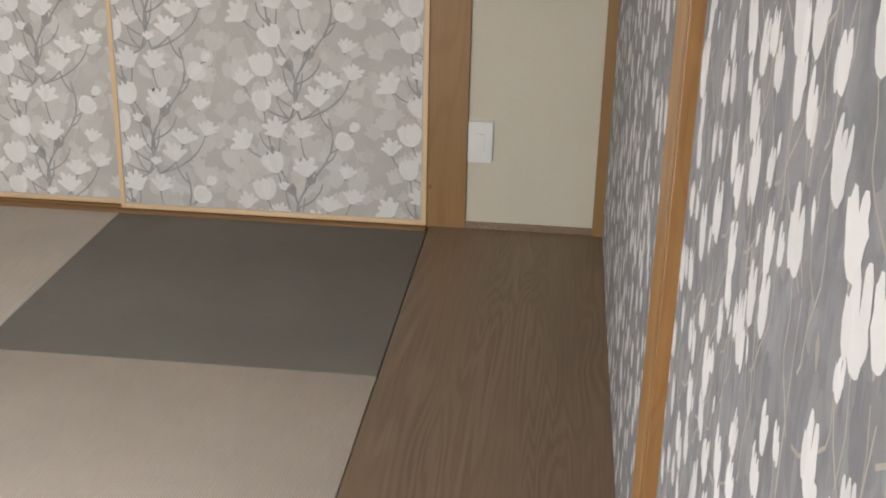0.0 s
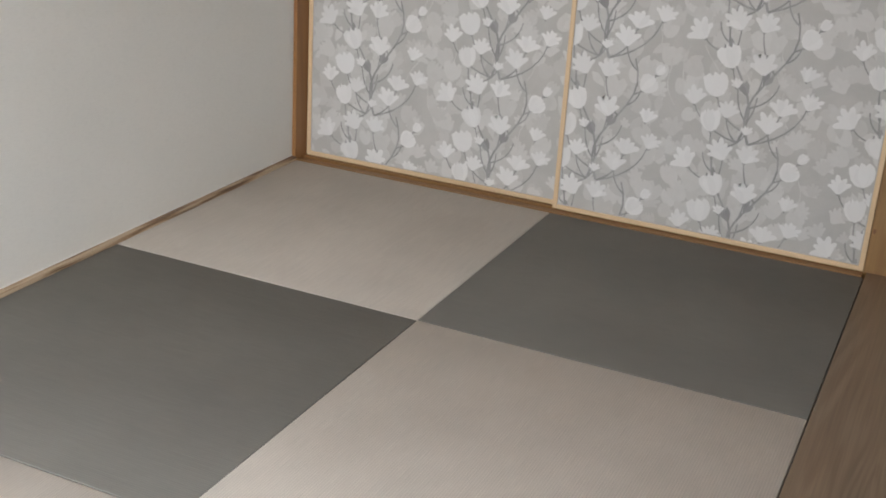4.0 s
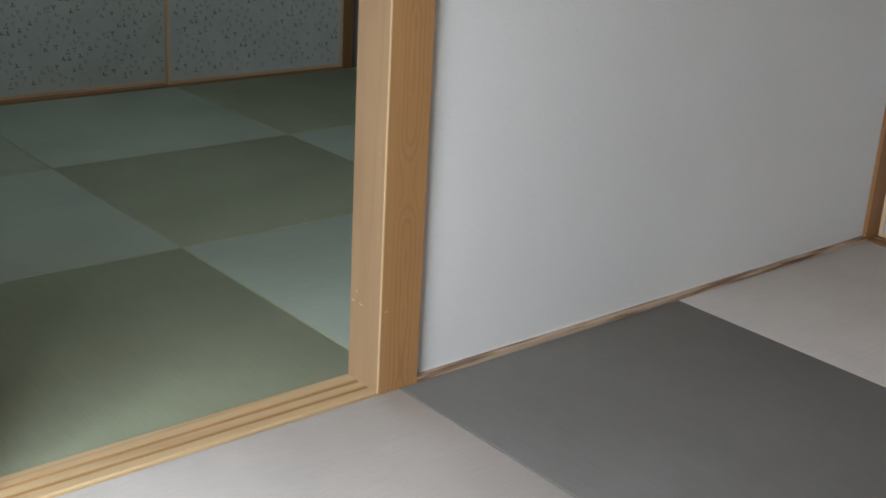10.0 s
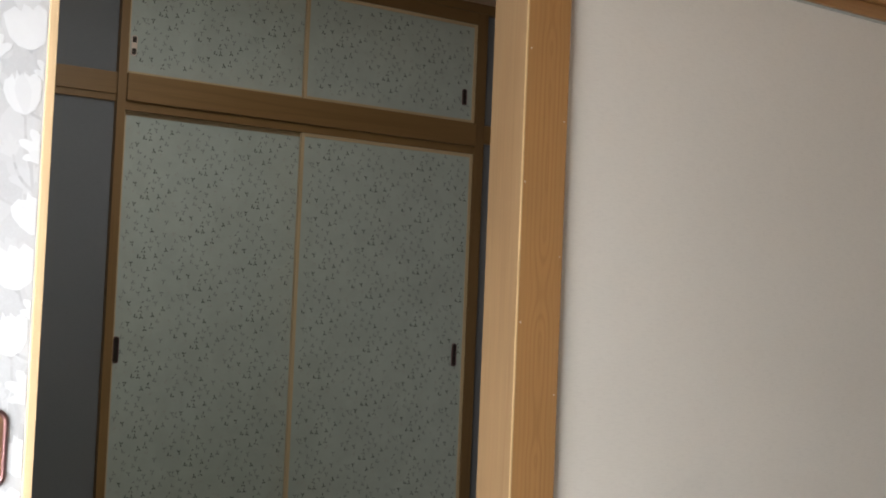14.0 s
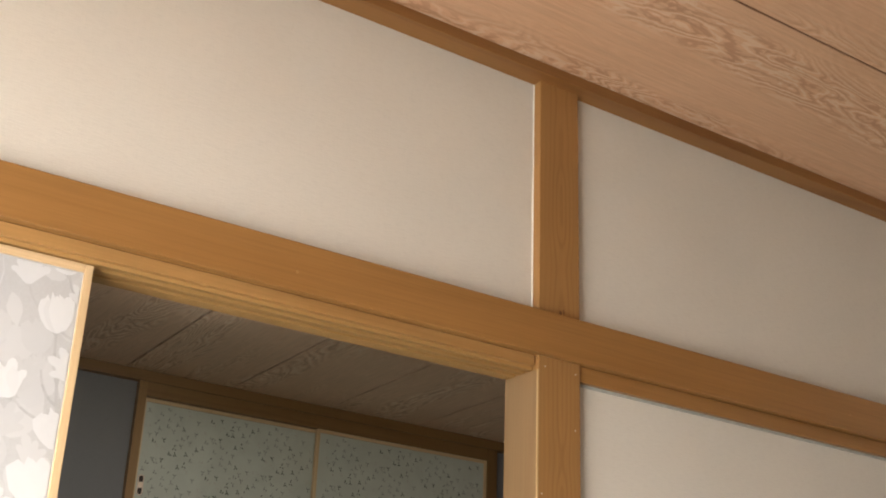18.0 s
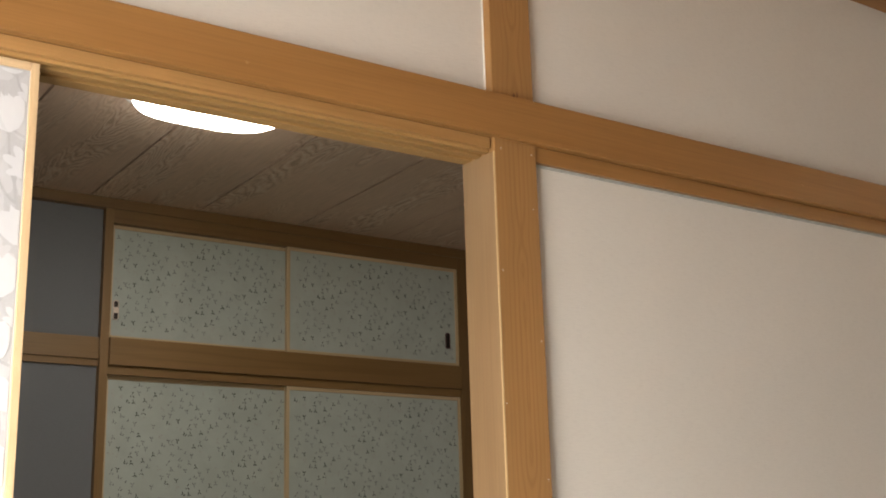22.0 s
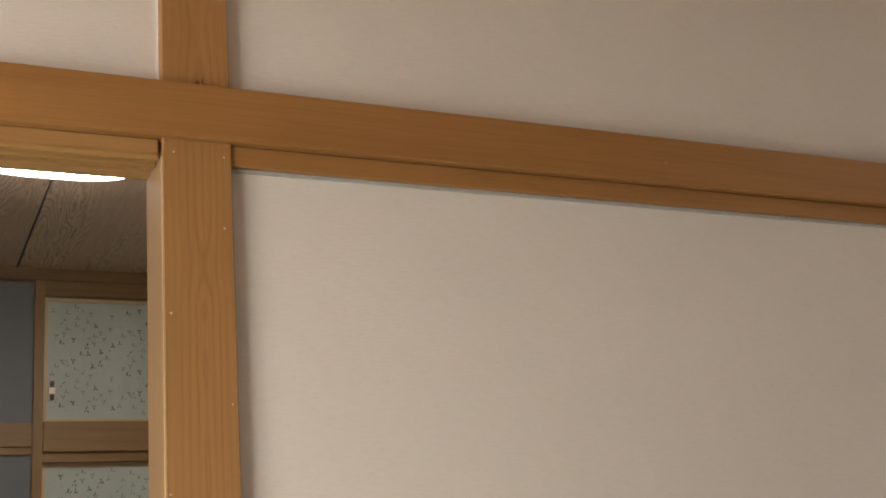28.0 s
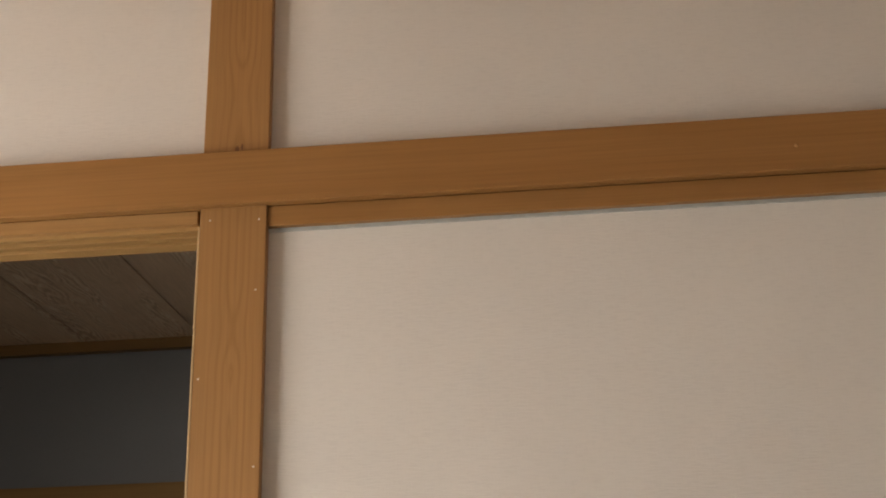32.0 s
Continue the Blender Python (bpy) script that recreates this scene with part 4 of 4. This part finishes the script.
strip("rail_green_left_low", B_LEFT, CX0, GB - 0.012, GB + 0.01, 1.841, 1.868, "x", WB, "slim rail under the tie rail", "rail", 0.001)
strip("rail_green_right", CX1, B_RIGHT, GB - 0.02, GB + 0.01, 1.868, 1.956, "x", WB, "tie rail along the grey wall", "rail", 0.002)
strip("post_closet_left", CX0, CX0 + 0.035, GB - 0.03, GB + 0.06, -0.05, CEIL_B - 0.045, "z", WB, "slim cypress closet jamb", "post", 0.0015)
# mid-brown post; the shade on it is put into the darker WK colour
strip("post_closet_right", CX1 - 0.057, CX1, GB - 0.03, GB + 0.06, -0.05, CEIL_B - 0.045, "z", WK, "brown closet post with its shade put into a darker timber colour", "post", 0.0015)
strip("closet_rail", CX0 + 0.035, CX1 - 0.057, GB - 0.045, GB + 0.05, 1.846, 1.956, "x", WB, "broad cypress rail between the closet doors", "rail", 0.002)
strip("closet_rail_low", CX0 + 0.035, CX1 - 0.057, GB - 0.028, GB + 0.05, 1.81, 1.846, "x", WB, "grooved closet door head", "rail", 0.001)
strip("closet_head", CX0 + 0.035, CX1 - 0.057, GB - 0.028, GB + 0.05, 2.433, CEIL_B - 0.045, "x", WK, "dark closet top rail", "rail", 0.001)
strip("closet_sill", CX0 + 0.035, CX1 - 0.057, GB - 0.04, GB + 0.05, -0.05, 0.006, "x", WB, "closet door sill", "sill", 0.001)
structure("closet_inside", box(CX0, CX1, GB + 0.1, GB + 0.14, -0.06, CEIL_B), GREYWALL, "closet back wall")

# ---- tatami mats ----


def mat_row(edges_x, edges_y, colour_of, group):
    made = {}
    for i, (xa, xb) in enumerate(zip(edges_x, edges_x[1:])):
        for j, (ya, yb) in enumerate(zip(edges_y, edges_y[1:])):
            c = colour_of(i, j)
            w, d = xb - xa - 0.0008, yb - ya - 0.0008
            key = (c, round(w, 3), round(d, 3))
            if key not in made:
                bm = box(-w / 2, w / 2, -d / 2, d / 2, -0.055, 0.0, 0.0035)
                bm.normal_update()
                for f in bm.faces:
                    f.material_index = 0 if abs(f.normal.z) > 0.98 else 1
                made[key] = mesh_of(bm, "tatami_mat", (TAT[c], FOLD.get(c, TAT[c])), True)
            ob = new("tatami_mat", made[key])
            ob.location = ((xa + xb) / 2, (ya + yb) / 2, 0.0)
            words = {"beige": "pale beige borderless square tatami mat", "grey": "dark grey borderless square tatami mat", "pale": "green borderless square tatami mat, bright weave sheen as colour,", "half_sheen": "green borderless square tatami mat, half weave sheen as colour,", "dull_sheen": "green borderless square tatami mat, dull weave sheen as colour,"}[c]
            tagged(ob, words + " in a chequered floor", "tatami mat", group)


mat_row([WIN_X, -1.802, -0.872, 0.058, 0.988, CORNER + 0.001], [BOARD_Y, -0.882, 0.001], lambda i, j: "beige" if (i + j) % 2 == 1 else "grey", "grey and beige mats")
mat_row([B_LEFT, -0.84, 0.078, 1.002, 1.92, B_RIGHT], [DEPTH + 0.002, 1.022, 1.912, GB - 0.042], lambda i, j: "pale" if (i + j) % 2 == 0 else "half_sheen" if (i, j) == (1, 2) else "dull_sheen", "green mats")
structure("board_floor", box(WIN_X, PANEL_X - 0.01, PAPER_Y + 0.001, BOARD_Y - 0.002, -0.05, 0.0, 0.0015), BOARD, "brown wood-grain floor board along the papered wall", "floor board")
structure("board_floor_south", box(WIN_X, -1.16, SOUTH, PAPER_Y - 0.001, -0.05, -0.001, 0.0015), BOARD, "brown wood-grain floor boards", "floor board")

# ---- sliding doors ----


def fusuma(name, w, h, thick, label, group, papermat, frame_w, place, turn=0.0):
    """A framed paper sliding door: local x across, front face at y = 0 facing -y."""
    t = thing(name, label, "sliding door", group=group)
    t.matrix_world = pose(*place, 0, 0, turn)
    part("stile", box(0, frame_w, 0, thick, 0, h, 0.002), FRAME["z"], t, "pale wooden edge stile")
    part("stile", box(w - frame_w, w, 0, thick, 0, h, 0.002), FRAME["z"], t, "pale wooden edge stile")
    part("bottom_rail", box(frame_w, w - frame_w, 0, thick, 0, frame_w, 0.002), FRAME["x"], t)
    part("top_rail", box(frame_w, w - frame_w, 0, thick, h - frame_w, h, 0.002), FRAME["x"], t)
    part("panel", box(frame_w, w - frame_w, 0.0045, thick - 0.004, frame_w, h - frame_w), papermat, t, "papered panel")
    return t


def door_pull(parent, cx, cz, w, h, ringmat, cupmat):
    r = w * 0.42
    ring = part("door_pull", rounded_ring(bmesh.new(), cx, cz, w, h, r, w * 0.16, -0.003, 0.004), ringmat, parent, "recessed oval door pull", True)
    part("cup", rounded(bmesh.new(), cx, cz, w * 0.74, h - w * 0.26, r * 0.7, 0.0005, 0.0015), cupmat, ring, "dark recessed cup")
    if ringmat is BRIGHT:
        part("bridge", rounded(bmesh.new(), cx, cz, w * 0.7, h * 0.3, w * 0.1, -0.0012, 0.0006), BRIGHT, ring, "bright copper bridge across the cup")


FW = 0.014
HD = 1.836


def floral(w, place, turn, label, seed, shift, pull=None, sheet=FUSUMA_PAPER, inks=(GHOST_INK, STEM_INK, BLOOM_INK)):
    d = fusuma("fusuma_floral", w, HD, 0.022, label, "floral sliding doors", sheet, FW, place, turn)
    p = floral_print(w - 2 * FW, HD - 2 * FW, seed, shift)
    ob = p.make("flower_print", inks, d, "white magnolia branches printed on grey paper")
    ob.location = (FW, 0.0043, FW)
    if pull is not None:
        door_pull(d, pull[0], pull[1], 0.05, 0.12, BRONZE, COPPER)
    return d


floral(0.905, (XF, -0.876, 0.003), -90, "closed grey sliding door with white magnolia print", 3, 0.1)
floral(0.905, (XF + 0.031, 0.002, 0.003), -90, "closed grey sliding door with white magnolia print, set behind", 4, 0.22)
floral(0.96, (-0.893 - 0.96, 0.024, 0.0), 0, "half-open grey sliding door with white magnolia print", 5, 0.16, (0.96 - 0.065, 0.845), LIT_PAPER, (LIT_GHOST, LIT_STEM, LIT_BLOOM))

# added unseen leaf: stops light leaking in behind the half-open door
floral(0.96, (-1.928, 0.054, 0.0), 0, "unseen grey sliding door with white magnolia print, added behind its neighbour to block stray light", 6, 0.1)


def sprigged(name, w, h, place, label, seed, pull):
    d = fusuma(name, w, h, 0.02, label, "closet doors", CLOSET_PAPER, 0.016, place)
    p = sprig_print(w - 0.032, h - 0.032, seed)
    ob = p.make("sprig_print", (SPRIG_INK, FAINT_INK, ROSE_INK), d, "tiny dark leaf sprigs printed on pale paper")
    ob.location = (0.016, 0.0043, 0.016)
    door_pull(d, pull[0], pull[1], 0.025, pull[3], pull[2], DARKCUP)
    return d


LX0, LX1, SEAM = CX0 + 0.035, CX1 - 0.057, 0.992
sprigged("closet_door", SEAM - LX0 + 0.02, 1.804, (LX0, GB + 0.002, 0.006), "closed pale sprig-patterned closet door", 11, (0.025, 0.849, BRONZE, 0.107))
sprigged("closet_door", LX1 - SEAM + 0.012, 1.804, (SEAM - 0.012, GB - 0.024, 0.006), "closed pale sprig-patterned closet door, in front", 12, (LX1 - SEAM - 0.05, 0.849, BRONZE, 0.107))
sprigged("upper_closet_door", SEAM - LX0 + 0.02, 0.477, (LX0, GB + 0.002, 1.956), "closed small sprig-patterned upper closet door", 13, (0.034, 0.121, BRIGHT, 0.082))
sprigged("upper_closet_door", LX1 - SEAM + 0.012, 0.477, (SEAM - 0.012, GB - 0.024, 1.956), "closed small sprig-patterned upper closet door, in front", 14, (LX1 - SEAM - 0.05, 0.121, BRONZE, 0.078))

# ---- slate wallpaper with white blooms ----
for name, xa, xb, sd, far in (("wallpaper", POSTW[1], PANEL_X - 0.02, 21, 0.007), ("wallpaper", -1.08, POSTW[0], 22, 0.0)):
    wp = thing(name, "slate-grey wallpaper with white magnolia blooms", "wallpaper")
    wp.matrix_world = pose(xb, PAPER_Y + far, 0.0, 0, 0, 180 + math.degrees(far / (xb - xa)))
    part("paper_sheet", box(0.0, xb - xa, 0.0, 0.0025, 0.002, MB), WALLPAPER, wp)
    ob = magnolia_print(xb - xa, MB, 0.84, sd, 0.1, 0.75, 0.08, 0.75, 0.15, 0.45, 0.081, 0).make("bloom_print", (WALL_GHOST, WALL_STEM, WALL_BLOOM), wp, "white blooms on beige stems")

# ---- ceiling lamp of the green-mat room ----
lamp = thing("ceiling_lamp", "lit rounded-square white ceiling lamp with a clear rim", "ceiling lamp", (LAMP_X, LAMP_Y, CEIL_B))


def disc(*rings_at, seg=64):
    """A shallow dish of rounded-square plan through rings of (radius, height), closed at both ends."""
    bm = bmesh.new()
    prof = [(0.002, rings_at[0][1]), *rings_at, (0.002, rings_at[-1][1])]

    def at(r, k):
        c, s = math.cos(2 * math.pi * k / seg), math.sin(2 * math.pi * k / seg)
        f = r / (abs(c) ** 3.4 + abs(s) ** 3.4) ** (1 / 3.4)
        return f * c, f * s

    rings = [[bm.verts.new((*at(r, k), z)) for k in range(seg)] for r, z in prof]
    for a, c in zip(rings, rings[1:]):
        for k in range(seg):
            j = (k + 1) % seg
            bm.faces.new((a[k], a[j], c[j], c[k]))
    bmesh.ops.recalc_face_normals(bm, faces=bm.faces)
    return bm


part("base", disc((0.2, 0.0), (0.2, -0.005), (0.2, -0.0075)), BASE, lamp, "white mounting base", True)
part("diffuser", disc((0.25, -0.042), (0.256, -0.05), (0.254, -0.066), (0.246, -0.08), (0.215, -0.092), (0.14, -0.098), (0.05, -0.1)), LAMP, lamp, "glowing milk-white cover", True)
part("rim", disc((0.262, -0.03), (0.281, -0.036), (0.284, -0.041), (0.278, -0.0415)), RIM, lamp, "pale clear plastic rim", True)

# ---- socket plate, nails, knots ----
sock = thing("socket_plate", "white plastic wall socket plate beside the post", "wall socket", (PANEL_X, -1.929, 0.258))


def yz_plate(w, h, r, x0, x1):
    bm = rounded(bmesh.new(), 0, 0, w, h, r, x0, x1)
    bmesh.ops.rotate(bm, verts=bm.verts, cent=(0, 0, 0), matrix=Matrix.Rotation(radians(-90), 3, "Z"))
    return bm


part("back_plate", yz_plate(0.07, 0.12, 0.006, -0.006, 0.0), BASE, sock, "grey shaded back plate")
part("plate", yz_plate(0.067, 0.117, 0.007, -0.013, -0.0055), PLASTIC, sock)
part("insert", yz_plate(0.026, 0.05, 0.002, -0.0155, -0.0125), PLASTIC, sock)


# nail heads and knots on the partition post, marks on the rail
def dots(name, places, r, mat, label):
    for x, y, z in places:
        bm = bmesh.new()
        bmesh.ops.create_uvsphere(bm, u_segments=12, v_segments=6, radius=r)
        bmesh.ops.scale(bm, vec=(1, 0.35, 1), verts=bm.verts)
        o = part(name, bm, mat, None, "", True)
        o.location = (x, y, z)
        tagged(o, label, "nail head", "nail heads")


dots("nail_head", [(0.009, -0.0004, 1.592), (0.005, -0.0004, 1.331), (0.092, -0.0004, 1.728), (0.094, -0.0004, 1.844), (0.097, -0.0004, 1.458), (0.016, -0.0004, 1.846), (0.098, -0.0004, 1.19), (0.007, -0.0004, 1.06), (0.097, -0.0004, 0.92)], 0.0016, STEEL, "tiny steel nail head in the post")
dots("nail_head", [(0.92, -0.0165, 1.905), (-0.55, -0.0165, 1.9)], 0.003, W["x"], "wood-coloured nail cover on the rail")


def knot(place, w, h, turn=0.0):
    bm = bmesh.new()
    n = 18
    for ring, d in ((1.0, 0.0), (0.55, 0.0004)):
        vs = [bm.verts.new((math.cos(6.2832 * k / n) * w / 2 * ring * (1 + 0.15 * math.sin(3 * k)), -d, math.sin(6.2832 * k / n) * h / 2 * ring)) for k in range(n)]
        bm.faces.new(vs)
    o = part("knot", bm, KNOT)
    o.matrix_world = pose(*place, 0, 0, turn)
    tagged(o, "small dark knot in the wood", "knot", "", "structure")


knot((0.055, -0.0006, 1.966), 0.007, 0.012)
knot((0.063, -0.0006, 1.97), 0.0035, 0.012)
knot((-0.0006, 0.012, 0.62), 0.006, 0.016, -90)
knot((PANEL_X - 0.0126, -1.79, 0.12), 0.008, 0.014, -90)

# pale scuffs low on the post
SCUFF = plain("scuff", (0.52, 0.39, 0.25), 0.7)
for x, y, z, a, b_ in ((-0.0024, 0.098, 0.186, 0.007, 0.0022), (-0.0024, 0.07, 0.185, 0.012, 0.0022), (0.012, -0.0003, 0.19, 0.008, 0.003), (-0.0024, 0.086, 0.21, 0.003, 0.006)):
    o = part("scuff", box(-a / 2, a / 2, -0.0003, 0.0003, -b_ / 2, b_ / 2, 0.0002), SCUFF)
    o.matrix_world = pose(x, y, z, 0, 0, -90 if x < 0 else 0)
    tagged(o, "small pale scuff on the post", "scuff", "", "structure")
